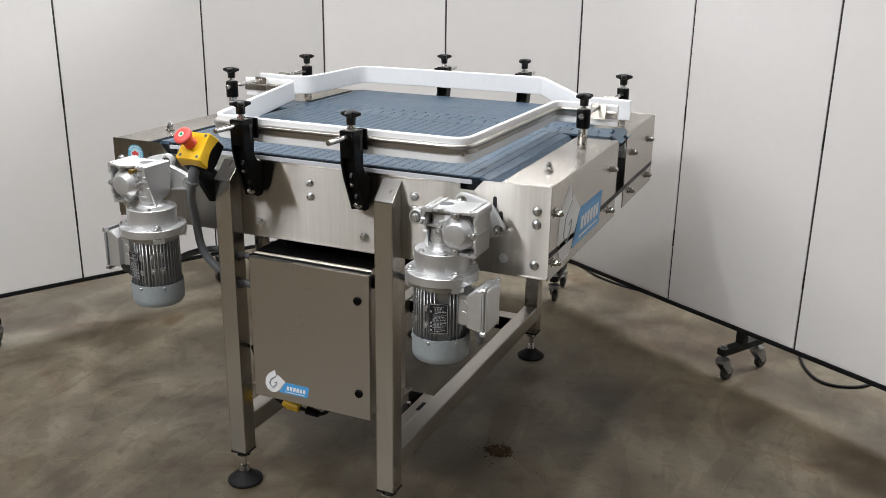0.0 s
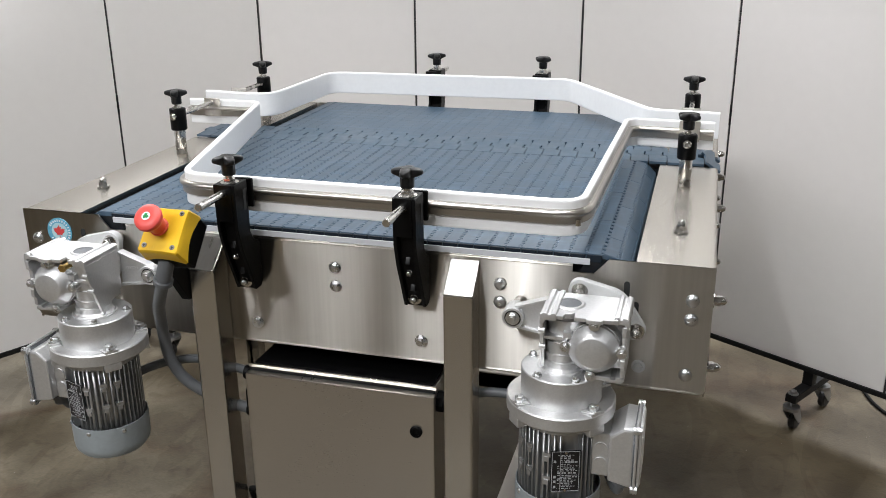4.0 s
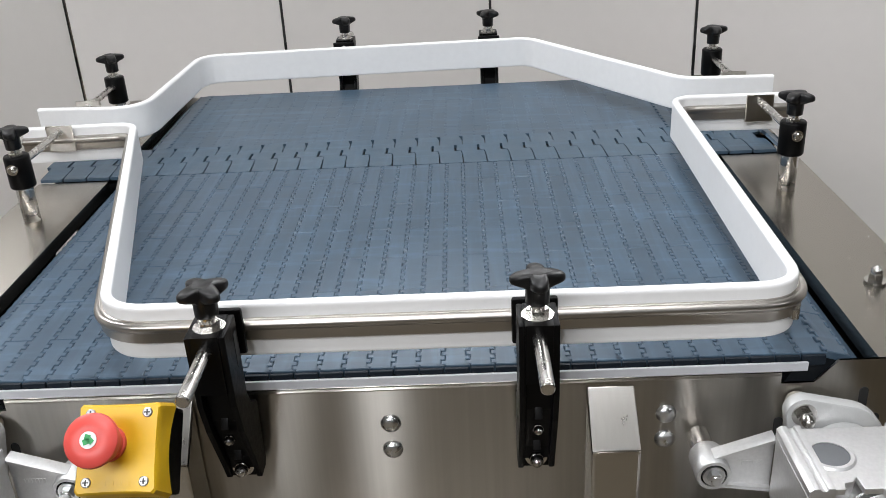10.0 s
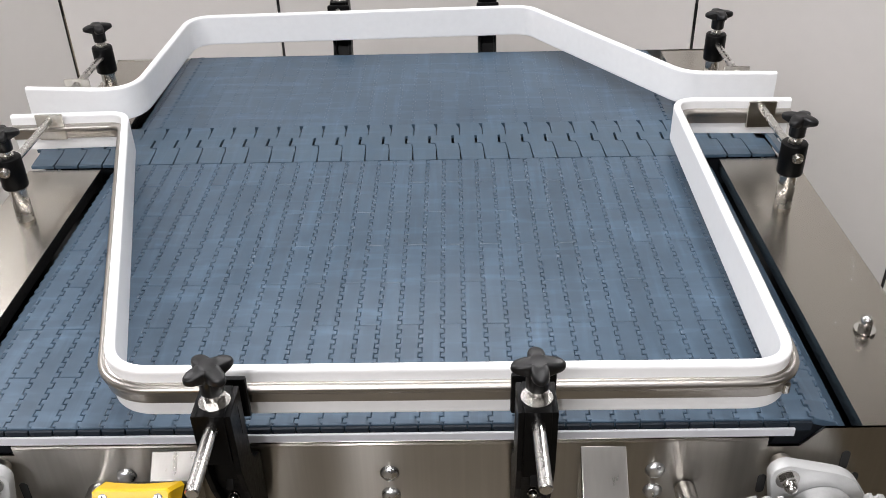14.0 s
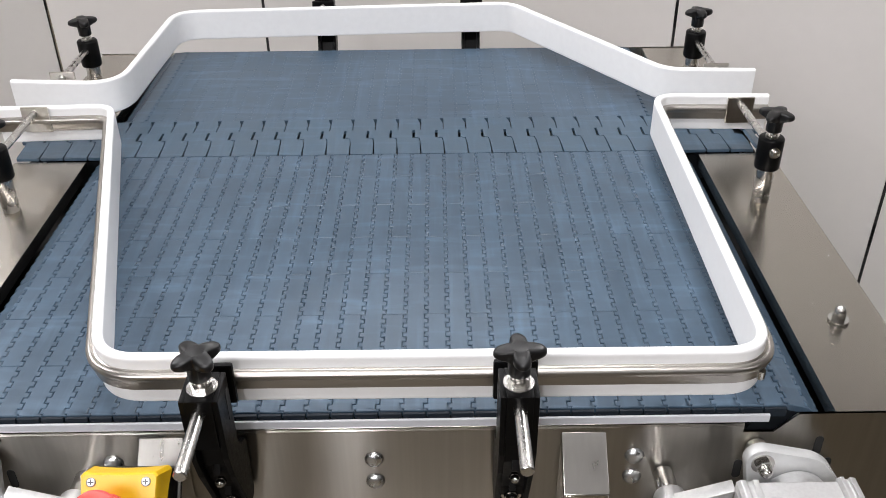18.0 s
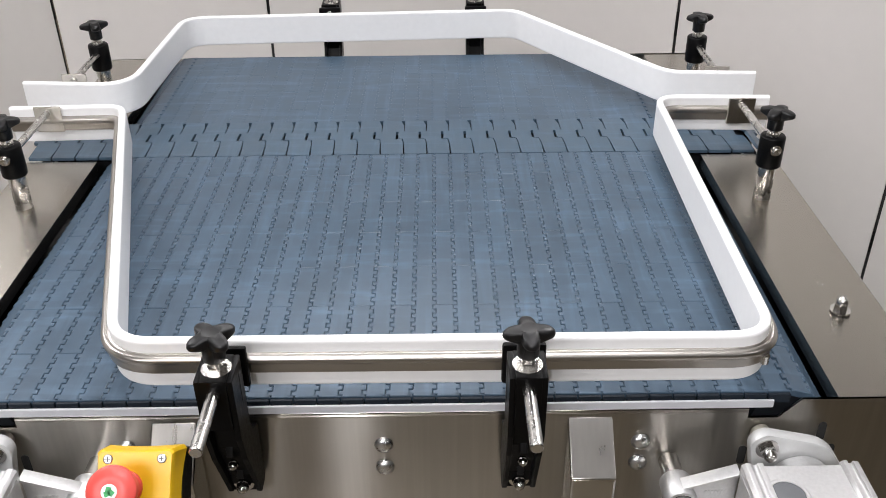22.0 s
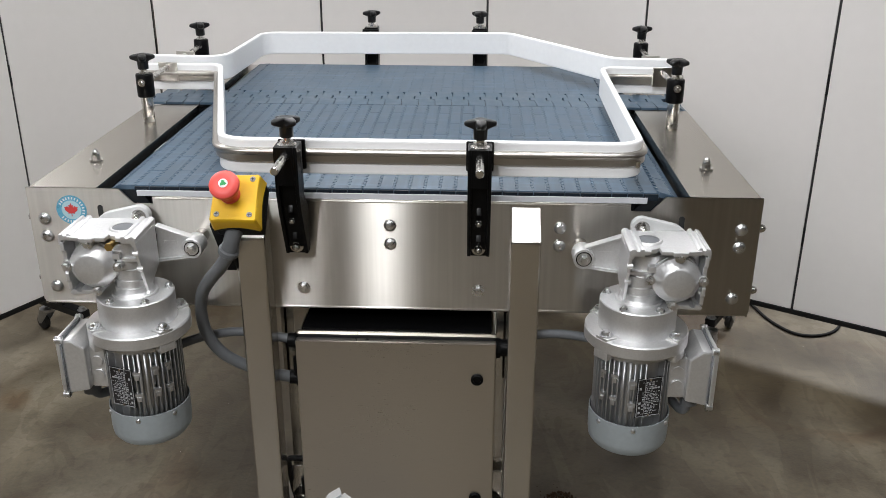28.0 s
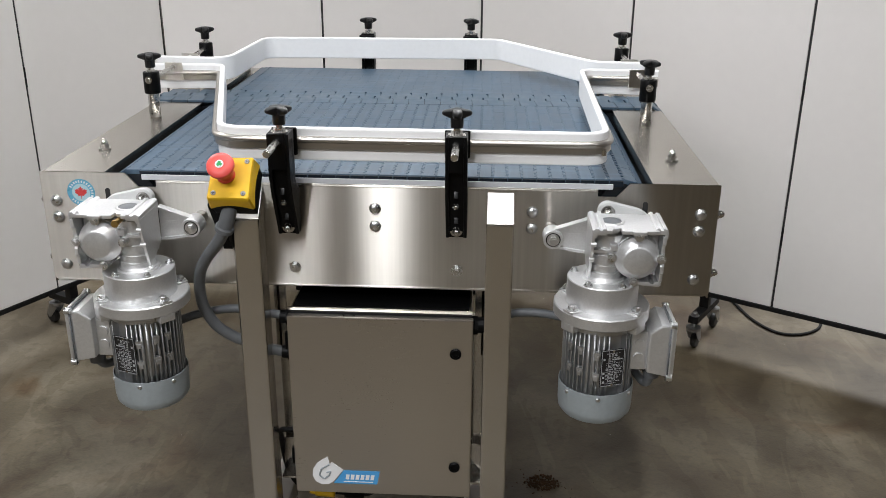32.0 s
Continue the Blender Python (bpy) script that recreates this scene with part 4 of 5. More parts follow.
# ---- gear motors ----
def gear_motor(sx):
    MX, MY = 0.399, -0.107
    gm = thing("gear_motor", sx * MX, MY, 0.545 if sx > 0 else 0.551, "grey aluminium worm gear motor hanging below its gearbox", "motor", "gear motors on the front plate")
    MIRROR[0] = sx

    drop = [-0.545]

    def gp(name, bm, material, label="", parent=None):
        return part(name, shift(bm, 0, 0, drop[0]), material, parent or gm, label)
    # gearbox: top plate with two side rails, two walls, worm housing, output housing
    bm = B()
    prism(bm, [(-0.008, 0.045), (-0.008, -0.042), (0.004, -0.042), (0.006, -0.034), (0.014, -0.032), (0.019, -0.026), (0.020, -0.042), (0.036, -0.042), (0.038, -0.047), (0.058, -0.047), (0.060, -0.042), (0.080, -0.040), (0.080, 0.045)], 0.8805, 0.8865, "z", 0.0008)
    lathe(bm, [(0.0225, 0.876), (0.0225, 0.8868), (0.0205, 0.8885), (0.0172, 0.8885), (0.0172, 0.8870)], Matrix.Translation((0.007, 0.004, 0)), 36)
    top = gp("gearbox_top", bm, alu, "cast aluminium gearbox top plate")
    bm = B()
    prism(bm, [(-0.028, 0.874), (-0.028, 0.887), (-0.024, 0.890), (-0.019, 0.890), (-0.017, 0.8875), (-0.013, 0.8875), (-0.012, 0.890), (-0.006, 0.890), (-0.005, 0.8862), (-0.005, 0.879), (-0.020, 0.879), (-0.022, 0.874)], -0.045, 0.046, "y", 0.0008)
    gp("side_rail", bm, alu, "grooved cast rail along the plate edge", top)
    bm = B()
    prism(bm, [(0.074, 0.879), (0.074, 0.8875), (0.077, 0.8905), (0.081, 0.8905), (0.082, 0.8865), (0.086, 0.8865), (0.087, 0.8895), (0.093, 0.8885), (0.095, 0.884), (0.095, 0.872), (0.091, 0.870), (0.090, 0.879)], -0.036, 0.048, "y", 0.0008)
    gp("side_rail", bm, alu, "grooved cast rail along the plate edge", top)
    bm = B()
    prism(bm, [(-0.044, 0.880), (-0.044, 0.866), (-0.037, 0.846), (-0.016, 0.788), (-0.014, 0.780), (-0.004, 0.780), (0.0, 0.792), (0.042, 0.812), (0.042, 0.880)], -0.0285, -0.0235, "x", 0.0008)
    for ya, za in ((-0.042, 0.862), (-0.031, 0.832), (-0.014, 0.784)):
        cyl(bm, (-0.030, ya, za), (-0.021, ya, za), 0.0042, 12)
    prism(bm, [(-0.0235, 0.848), (0.010, 0.848), (0.010, 0.8435), (-0.0235, 0.8435)], -0.030, 0.010, "y")
    gp("gearbox_wall", bm, alu, "ribbed cast gearbox side wall")
    bm = B()
    prism(bm, [(-0.038, 0.876), (-0.038, 0.862), (-0.032, 0.858), (-0.032, 0.828), (-0.036, 0.824), (-0.036, 0.812), (-0.031, 0.808), (-0.031, 0.796), (-0.024, 0.790), (0.044, 0.790), (0.044, 0.876)], 0.0865, 0.0925, "x", 0.0008)
    prism(bm, [(0.052, 0.7935), (0.072, 0.7935), (0.074, 0.790), (0.080, 0.790), (0.081, 0.794), (0.088, 0.794), (0.092, 0.789), (0.088, 0.785), (0.052, 0.788)], -0.030, 0.030, "y", 0.0006)
    gp("gearbox_wall", bm, alu, "ribbed cast gearbox side wall")
    bm = B()
    lathe(bm, [(0.0265, 0.795), (0.0265, 0.803), (0.024, 0.806), (0.024, 0.812), (0.0265, 0.814), (0.0265, 0.870), (0.021, 0.872), (0.021, 0.882)], Matrix.Translation((0.003, 0.002, 0)), 36)
    box(bm, 0.004, 0.016, -0.034, -0.015, 0.848, 0.858, 0.001)
    gp("worm_housing", bm, alu, "round cast worm housing")
    bm = B()
    lathe(bm, [(0.0171, 0.8855), (0.0171, 0.8878), (0.016, 0.8882), (0.0, 0.8882)], Matrix.Translation((0.007, 0.004, 0)), 28)
    gp("shaft_plug", bm, conduit_m, "dark grey round shaft plug")
    oc = Matrix.Translation((0.048, 0.0, 0.836)) @ AX_Y
    bm = B()
    lathe(bm, [(0.034, -0.075), (0.038, -0.060), (0.0385, 0.014), (0.0375, 0.017), (0.0375, 0.0245)], oc, 44)
    gp("output_housing", bm, alu, "round cast output housing")
    bm = B()
    lathe(bm, [(0.0362, 0.0235), (0.0362, 0.0320), (0.0345, 0.0342), (0.0320, 0.0375), (0.0258, 0.0452), (0.0240, 0.0470), (0.0216, 0.0478), (0.0, 0.0480)], oc, 44)
    gp("output_cap", bm, alu, "domed round aluminium cap")
    for bx, bz, yf in ((0.048, 0.877, -0.042), (0.0075, 0.837, -0.036), (0.0875, 0.837, -0.037), (0.045, 0.7955, -0.036)):
        bm = B()
        cyl(bm, (bx, yf, bz), (bx, 0.02, bz), 0.0072, 14)
        d = Vector((0.048 - bx, 0, 0.836 - bz)).normalized()
        cyl(bm, Vector((bx, yf + 0.010, bz)), Vector((bx, yf + 0.010, bz)) + d * 0.012, 0.0065, 10)
        boss = gp("cap_boss", bm, alu)
        bm = B()
        hex_bolt(bm, (bx, yf, bz), (0, -1, 0), 0.0054, 0.0045)
        gp("cap_screw", bm, bolt_m, "zinc hex screw", boss)
    bm = B()
    box(bm, -0.0225, 0.086, -0.004, 0.046, 0.796, 0.8795, 0.002)
    gp("gearbox_core", bm, alu, "closed cast core of the gearbox")
    if sx < 0:
        bm = B()
        cyl(bm, (0.012, -0.046, 0.8745), (0.012, -0.020, 0.8745), 0.0052, 14)
        cyl(bm, (0.012, -0.050, 0.8745), (0.012, -0.046, 0.8745), 0.0068, 6)
        gp("breather_plug", bm, brass_m, "small brass breather plug")
    # mounting flange on the front plate
    bm = B()
    outl = []
    circ = [(0.048, 0.838, 0.047), (0.011, 0.877, 0.0175), (0.099, 0.820, 0.0135)]
    for a in range(0, 360, 5):
        d = Vector((math.cos(radians(a)), math.sin(radians(a))))
        outl.append(max((Vector((cx, cz)).dot(d) + r, i) for i, (cx, cz, r) in enumerate(circ)))
    pts = []
    for a, (h, i) in zip(range(0, 360, 5), outl):
        cx, cz, r = circ[i]
        pts.append((cx + r * math.cos(radians(a)), cz + r * math.sin(radians(a))))
    prism(bm, pts, 0.080, 0.094, "y", 0.002)
    fl = gp("mounting_flange", bm, white_flange, "pale painted two-lug mounting flange")
    for cx, cz in ((0.011, 0.877), (0.099, 0.820)):
        bm = B()
        hex_bolt(bm, (cx, 0.080, cz), (0, -1, 0), 0.0085, 0.007, True, True)
        gp("flange_bolt", bm, chrome, "domed nut with washer", fl)
        bm = B()
        cyl(bm, (cx, 0.0935, cz), (cx, 0.1055, cz), 0.011, 18)
        gp("spacer", bm, steel, "round steel spacer", fl)
    # torque arm: thin web between two flanges, ending in an eye
    bm = B()
    prism(bm, [(-0.026, 0.872), (-0.084, 0.853), (-0.084, 0.822), (-0.026, 0.814)], 0.050, 0.056, "y", 0.0008)
    prism(bm, [(-0.026, 0.8745), (-0.084, 0.8545), (-0.084, 0.8505), (-0.026, 0.8705)], 0.045, 0.061, "y", 0.0008)
    prism(bm, [(-0.026, 0.8165), (-0.084, 0.8245), (-0.084, 0.8205), (-0.026, 0.8115)], 0.045, 0.061, "y", 0.0008)
    lathe(bm, [(0.010, -0.074), (0.0165, -0.074), (0.0172, -0.072), (0.0172, -0.042), (0.0162, -0.0400), (0.0128, -0.0400), (0.0128, -0.044), (0.0, -0.044)], Matrix.Translation((-0.084, 0, 0.8375)) @ AX_Y, 32)
    arm = gp("torque_arm", bm, alu, "cast aluminium torque arm with round eye")
    bm = B()
    lathe(bm, [(0.0127, -0.046), (0.0127, -0.0415), (0.0105, -0.0410), (0, -0.0410)], Matrix.Translation((-0.084, 0, 0.8375)) @ AX_Y, 24)
    gp("bush", bm, rubber, "black rubber bush", arm)
    bm = B()
    hex_bolt(bm, (-0.084, 0.0412, 0.8375), (0, -1, 0), 0.0075, 0.0065)
    gp("arm_bolt", bm, bolt_m, "zinc hex bolt with washer", arm)
    bm = B()
    cyl(bm, (-0.084, 0.073, 0.8375), (-0.084, 0.1055, 0.8375), 0.0115, 20)
    gp("spacer", bm, chrome, "round stainless spacer tube", arm)
    bm = B()
    for xa in (-0.058, -0.0545, -0.051, -0.0475, -0.044, -0.0405, -0.037):
        box(bm, xa - 0.0011, xa + 0.0011, 0.0494, 0.0505, 0.8425, 0.8475)
    gp("cast_mark", bm, alu, "raised cast marks", arm)
    drop[0] -= 0.010 if sx > 0 else 0.020
    # neck, input flange and motor flange
    bm = B()
    lathe(bm, [(0.0365, 0.7993), (0.0365, 0.8020), (0.0352, 0.8033), (0.0325, 0.8033), (0.0295, 0.8063), (0.0295, 0.8150), (0.0265, 0.816), (0.0265, 0.821), (0.0285, 0.822), (0.0285, 0.828), (0.0262, 0.829), (0.0262, 0.846)], None, 36)
    gp("neck", bm, alu, "turned gearbox neck")
    bm = B()
    lathe(bm, [(0.0603, 0.7535), (0.0603, 0.7980), (0.0588, 0.7995), (0.0, 0.7995)], None, 56)
    gp("input_drum", bm, alu, "round input drum")
    bm = B()
    lathe(bm, [(0.066, 0.7320), (0.0785, 0.7320), (0.0810, 0.7345), (0.0810, 0.7520), (0.0790, 0.7540), (0.0, 0.7540)], None, 64)
    fl = gp("motor_flange", bm, alu, "wide round motor flange")
    for a in (40, 140, 220, 320):
        m = pose(0, 0, 0, 0, 0, a)
        bm = B()
        prism(bm, [(0.060, -0.0155), (0.0798, -0.0115), (0.0805, 0.0), (0.0798, 0.0115), (0.060, 0.0155)], 0.7525, 0.757, "z", 0.0008)
        shift(bm, m=m)
        gp("bolt_pad", bm, alu, "", fl)
        bm = B()
        box(bm, 0.062, 0.0800, -0.014, 0.014, 0.720, 0.734, 0.002, m)
        gp("flange_lug", bm, alu, "", fl)
    for a in (40, 140, 220, 320):
        bm = B()
        hex_bolt(bm, (0.070 * math.cos(radians(a)), 0.070 * math.sin(radians(a)), 0.757), (0, 0, 1), 0.0072, 0.0055)
        gp("flange_bolt", bm, bolt_m, "zinc hex bolt", fl)
    for a in (60, 155, 235, 300):
        bm = B()
        hex_bolt(bm, (0.0515 * math.cos(radians(a)), 0.0515 * math.sin(radians(a)), 0.7995), (0, 0, 1), 0.005, 0.0045)
        gp("drum_screw", bm, bolt_m, "zinc hex screw")
    # finned stator
    bm = B()
    lathe(bm, [(0.0505, 0.590), (0.0505, 0.712), (0.0600, 0.716), (0.0610, 0.720), (0.0610, 0.733)], None, 48)
    body = gp("motor_body", bm, alu_mot, "round aluminium motor body")
    for k in range(45):
        a = k * 8.0
        if a < 22 or a > 338 or 243 < a < 262 or 285 < a < 312:
            continue
        bm = B()
        box(bm, 0.045, 0.0615, -0.0013, 0.0013, 0.596, 0.7155, 0.0, pose(0, 0, 0, 0, 0, a))
        gp("cooling_fin", bm, alu_mot, "", body)
    for a in (248, 257):
        bm = B()
        box(bm, 0.045, 0.0625, -0.0022, 0.0022, 0.596, 0.718, 0.0, pose(0, 0, 0, 0, 0, a))
        gp("stator_rib", bm, alu_mot, "", body)
    for a, zz in ((235, 0.690), (235, 0.650), (262, 0.684), (262, 0.645), (215, 0.69), (215, 0.65)):
        m = pose(0, 0, 0, 0, 0, a)
        bm = B()
        box(bm, 0.055, 0.0635, -0.006, 0.006, zz - 0.004, zz + 0.002, 0.0, m)
        box(bm, 0.055, 0.0645, -0.004, 0.004, zz - 0.012, zz - 0.003, 0.001, m)
        gp("stator_lug", bm, alu_mot, "", body)
    bm = B()
    m = pose(0, 0, 0, 0, 0, 288)
    box(bm, 0.0595, 0.0610, -0.022, 0.022, 0.622, 0.692, 0.001, m)
    npl = gp("nameplate", bm, plate_ink, "black printed nameplate", body)
    bm = B()
    rg = random.Random(7)
    zz = 0.6275
    while zz < 0.686:
        # lines of mixed height, some short, a table with tight columns in the lower half
        tall = rg.choice((0.0010, 0.0014, 0.0014, 0.0024))
        u, end = -0.012 + rg.choice((0, 0, 0.004)), rg.uniform(0.004, 0.0172)
        while u < end:
            w = rg.uniform(0.0008, 0.0048)
            box(bm, 0.0608, 0.0614, u, min(u + w, 0.0172), zz, zz + tall, 0, m)
            u += w + rg.uniform(0.0005, 0.0030)
        zz += tall + rg.uniform(0.0010, 0.0024)
    for zz in (0.629, 0.638, 0.646, 0.672):
        box(bm, 0.0608, 0.0614, -0.0175, -0.0140, zz, zz + 0.004, 0, m)
    for ua, ub, za, zb in ((-0.0205, 0.0205, 0.6232, 0.6240), (-0.0205, 0.0205, 0.6900, 0.6908), (-0.0205, -0.0197, 0.6232, 0.6908), (0.0197, 0.0205, 0.6232, 0.6908)):
        box(bm, 0.0608, 0.0614, ua, ub, za, zb, 0, m)
    tagged(gp("print", bm, bar_ink, "pale print lines", npl), kind="stuff")
    for uu, zz in ((0.0, 0.6885), (0.0, 0.6255)):
        bm = B()
        q = m @ Vector((0.0608, uu, zz))
        cyl(bm, q, q + (m.to_3x3() @ Vector((0.0016, 0, 0))), 0.0022, 10)
        gp("rivet", bm, chrome, "steel rivet", npl)
    # fan cover
    bm = B()
    lathe(bm, [(0.0, 0.545), (0.050, 0.545), (0.058, 0.5475), (0.0635, 0.555), (0.0648, 0.565), (0.0652, 0.606), (0.0638, 0.606), (0.0634, 0.585), (0.0, 0.585)], None, 56)
    fc = gp("fan_cover", bm, cover_grey, "grey painted steel fan cover")
    for a in (215, 268, 325, 90):
        bm = B()
        d = Vector((math.cos(radians(a)), math.sin(radians(a)), 0))
        button_bolt(bm, d * 0.0648 + Vector((0, 0, 0.598)), d, 0.0042)
        gp("cover_screw", bm, bolt_m, "", fc)
    # terminal box
    bm = B()
    box(bm, 0.050, 0.080, -0.030, 0.030, 0.640, 0.712, 0.004)
    for zz in (0.663, 0.688):
        cyl(bm, (0.066, -0.0325, zz), (0.066, -0.025, zz), 0.0095, 20)
    gp("box_neck", bm, alu, "cast neck of the terminal box")
    bm = B()
    prism(bm, [(0.078, 0.642), (0.114, 0.634), (0.114, 0.730), (0.098, 0.732), (0.078, 0.716)], -0.044, 0.036, "y", 0.004)
    tb = gp("terminal_box", bm, alu, "square aluminium terminal box")
    bm = B()
    box(bm, 0.1128, 0.1146, -0.0465, 0.0385, 0.6305, 0.7355)
    gp("gasket", bm, conduit_m, "dark lid gasket", tb)
    bm = B()
    box(bm, 0.1145, 0.119, -0.049, 0.041, 0.628, 0.738, 0.003)
    box(bm, 0.1185, 0.125, -0.043, 0.035, 0.635, 0.731, 0.005)
    lid = gp("box_lid", bm, alu, "raised terminal box lid", tb)
    for yy in (-0.044, 0.036):
        for zz in (0.634, 0.732):
            bm = B()
            cyl(bm, (0.112, yy, zz), (0.122, yy, zz), 0.0062, 12)
            gp("lid_screw", bm, bolt_m, "", lid)
    bm = B()
    lathe(bm, [(0.014, 0.614), (0.014, 0.622), (0.0165, 0.623), (0.0165, 0.638), (0.012, 0.640)], Matrix.Translation((0.096, 0.0, 0)), 20)
    gp("cable_gland", bm, conduit_m, "grey cable gland", tb)
    MIRROR[0] = 1
    return gm


gear_motor(1)
gear_motor(-1)

# ---- control cabinet ----
cab = thing("control_cabinet", 0.009, 0.05, 0.284, "stainless steel control cabinet hung between the legs", "cabinet")
cx, cz0, cz1 = 0.1715, 0.0, 0.387


def cpart(name, bm, material, label="", parent=None):
    return part(name, bm, material, parent or cab, label)


bm = B()
box(bm, -cx + 0.004, cx - 0.004, -0.072, 0.115, cz0 + 0.004, cz1 + 0.004, 0.003)
cpart("cabinet_body", bm, steel_box, "folded stainless cabinet body")
bm = B()
box(bm, -cx, cx, -0.090, -0.075, cz0, cz1 - 0.004, 0.0025)
bm2 = B()
box(bm2, -cx + 0.003, cx - 0.003, -0.0752, -0.0715, cz0 + 0.003, cz1 + 0.001)
cpart("door_seal", bm2, rubber, "black rubber door seal")
door = cpart("cabinet_door", bm, steel_box, "flat satin stainless door")
# black sheet added on the top: stands in for the dark gap over the cabinet
bm = B()
box(bm, -cx + 0.008, cx - 0.008, -0.066, 0.112, cz1 + 0.0042, cz1 + 0.0075, 0.001)
cpart("top_mat", bm, black, "added black sheet for the dark gap over the cabinet")
bm = B()
prism(bm, [(-0.0745, cz1 + 0.0005), (-0.0755, cz1 + 0.008), (-0.0735, cz1 + 0.0085), (-0.070, cz1 + 0.0045)], -cx, cx, "x", 0.001)
cpart("rain_lip", bm, chrome, "bright folded lip above the door")
for zz in (0.599 - 0.284, 0.353 - 0.284):
    bm = B()
    lathe(bm, [(0.0108, 0), (0.0108, 0.003), (0.009, 0.005), (0.0065, 0.005), (0.0065, 0.002), (0, 0.002)], Matrix.Translation((0.149 - 0.009, -0.090, zz)) @ AX_Y, 24)
    box(bm, 0.138, 0.142, -0.0935, -0.0915, zz - 0.004, zz + 0.004)
    cpart("quarter_lock", bm, black, "round black quarter-turn lock", door)
for xx, zz, r in ((-1, 0.647, 0.013), (-1, 0.573, 0.013), (1, 0.640, 0.015), (-1, 0.400, 0.006)):
    bm = B()
    s = xx
    cyl(bm, (s * (cx - 0.004), -0.05, zz - 0.284), (s * (cx + 0.008), -0.05, zz - 0.284), r * 1.25, 8)
    cyl(bm, (s * (cx + 0.008), -0.05, zz - 0.284), (s * (cx + 0.020), -0.05, zz - 0.284), r, 18)
    cpart("cable_gland", bm, black, "black cable gland")
for zz in (0.06, 0.31):
    bm = B()
    cyl(bm, (-cx - 0.003, -0.078, zz), (-cx - 0.003, -0.078, zz + 0.035), 0.005, 12)
    cpart("hinge", bm, black, "black door hinge")


def logo(parent, m):
    """White hook mark and blue slanted bar with pale bars; drawn flat in x (0 to 0.132) and z, facing -y."""
    bm = B()
    prism(bm, [(0.030, 0.064), (0.010, 0.050), (0.001, 0.036), (-0.001, 0.020), (0.005, 0.007), (0.017, 0.000), (0.030, 0.001), (0.040, 0.008), (0.060, 0.035), (0.038, 0.052), (0.034, 0.047)], -0.0008, 0, "y")
    shift(bm, m=m)
    o = part("logo_mark", bm, white_ink, parent, "white hook-shaped mark")
    bm = B()
    tube(bm, [m @ Vector(p) for p in fillet([(0.033, -0.001, 0.047), (0.017, -0.001, 0.036), (0.013, -0.001, 0.022), (0.022, -0.001, 0.013), (0.032, -0.001, 0.022), (0.036, -0.001, 0.032), (0.027, -0.001, 0.028)], 0.004, 4)], 0.0017, 6)
    part("logo_groove", bm, cover_grey, o, "grey inner stroke")
    bm = B()
    prism(bm, [(0.040, 0.004), (0.126, 0.004), (0.132, 0.034), (0.061, 0.034)], -0.0009, 0, "y")
    shift(bm, m=m)
    o = part("logo_bar", bm, blue_ink, parent, "blue slanted bar")
    bm = B()
    for k in range(6):
        x0 = 0.064 + k * 0.0098
        prism(bm, [(x0, 0.014), (x0 + 0.0068, 0.014), (x0 + 0.0085, 0.025), (x0 + 0.0017, 0.025)], -0.0014, -0.0004, "y")
    prism(bm, [(0.060, 0.008), (0.118, 0.008), (0.1185, 0.0095), (0.0605, 0.0095)], -0.0014, -0.0004, "y")
    shift(bm, m=m)
    part("logo_blocks", bm, white_ink, o, "pale blocks on the bar")


lg = thing("cabinet_logo", -0.128, -0.0402, 0.303, "white and blue logo sticker on the cabinet door", "sticker")
logo(lg, Matrix.Identity(4))
lg2 = thing("side_logo", W + 0.0002, 0.068, 0.722, "large white and blue logo sticker on the side cover", "sticker")
logo(lg2, pose(0, 0, 0, 0, 0, 90) @ Matrix.Diagonal((2.85, 1, 2.85, 1)))

st = thing("round_sticker", -0.533, -0.0002, 0.883, "round blue sticker with a red leaf on the steel plate", "sticker")
bm = B()
lathe(bm, [(0.0255, 0), (0.0255, 0.0008), (0, 0.0008)], AX_Y, 40)
part("sticker_ring", bm, teal_ink, st, "blue ring")
bm = B()
lathe(bm, [(0.0165, 0.0006), (0.0165, 0.0012), (0, 0.0012)], AX_Y, 32)
part("sticker_disc", bm, pale_teal, st, "pale blue inner disc")
bm = B()
leaf = [(0, 1), (.16, .62), (.32, .72), (.28, .32), (.55, .58), (.62, .42), (.95, .42), (.78, .16), (.9, .02), (.42, -.36), (.46, -.52), (.05, -.44), (.04, -.9)]
leaf = leaf + [(-x, y) for x, y in reversed(leaf[1:])]
prism(bm, [(x * 0.0125, y * 0.0125) for x, y in leaf], -0.0018, -0.0008, "y")
part("leaf", bm, red_ink, st, "red leaf")
bm = B()
for k in range(22):
    a = radians(-60 + k * 360 / 26)
    box(bm, -0.0010, 0.0010, -0.0014, -0.0007, 0.0188, 0.0228, 0, pose(0, 0, 0, 0, math.degrees(a), 0))
tagged(part("print", bm, white_ink, st, "pale print around the ring"), kind="stuff")

# ---- emergency stop ----
nrm = Vector((0, -0.752, 0.66)).normalized()
upv = Vector((0, 0.66, 0.752)).normalized()
face = Vector((-0.210, -0.1625, 0.967))
es = thing("emergency_stop", face.x, face.y, face.z, "yellow emergency stop box with red mushroom button", "emergency stop")
frm = Matrix((Vector((1, 0, 0)), upv, nrm)).transposed().to_4x4()   # local x right, y up the face, z out


def epart(name, bm, material, label="", parent=None):
    return part(name, shift(bm, m=frm), material, parent or es, label)


bm = B()
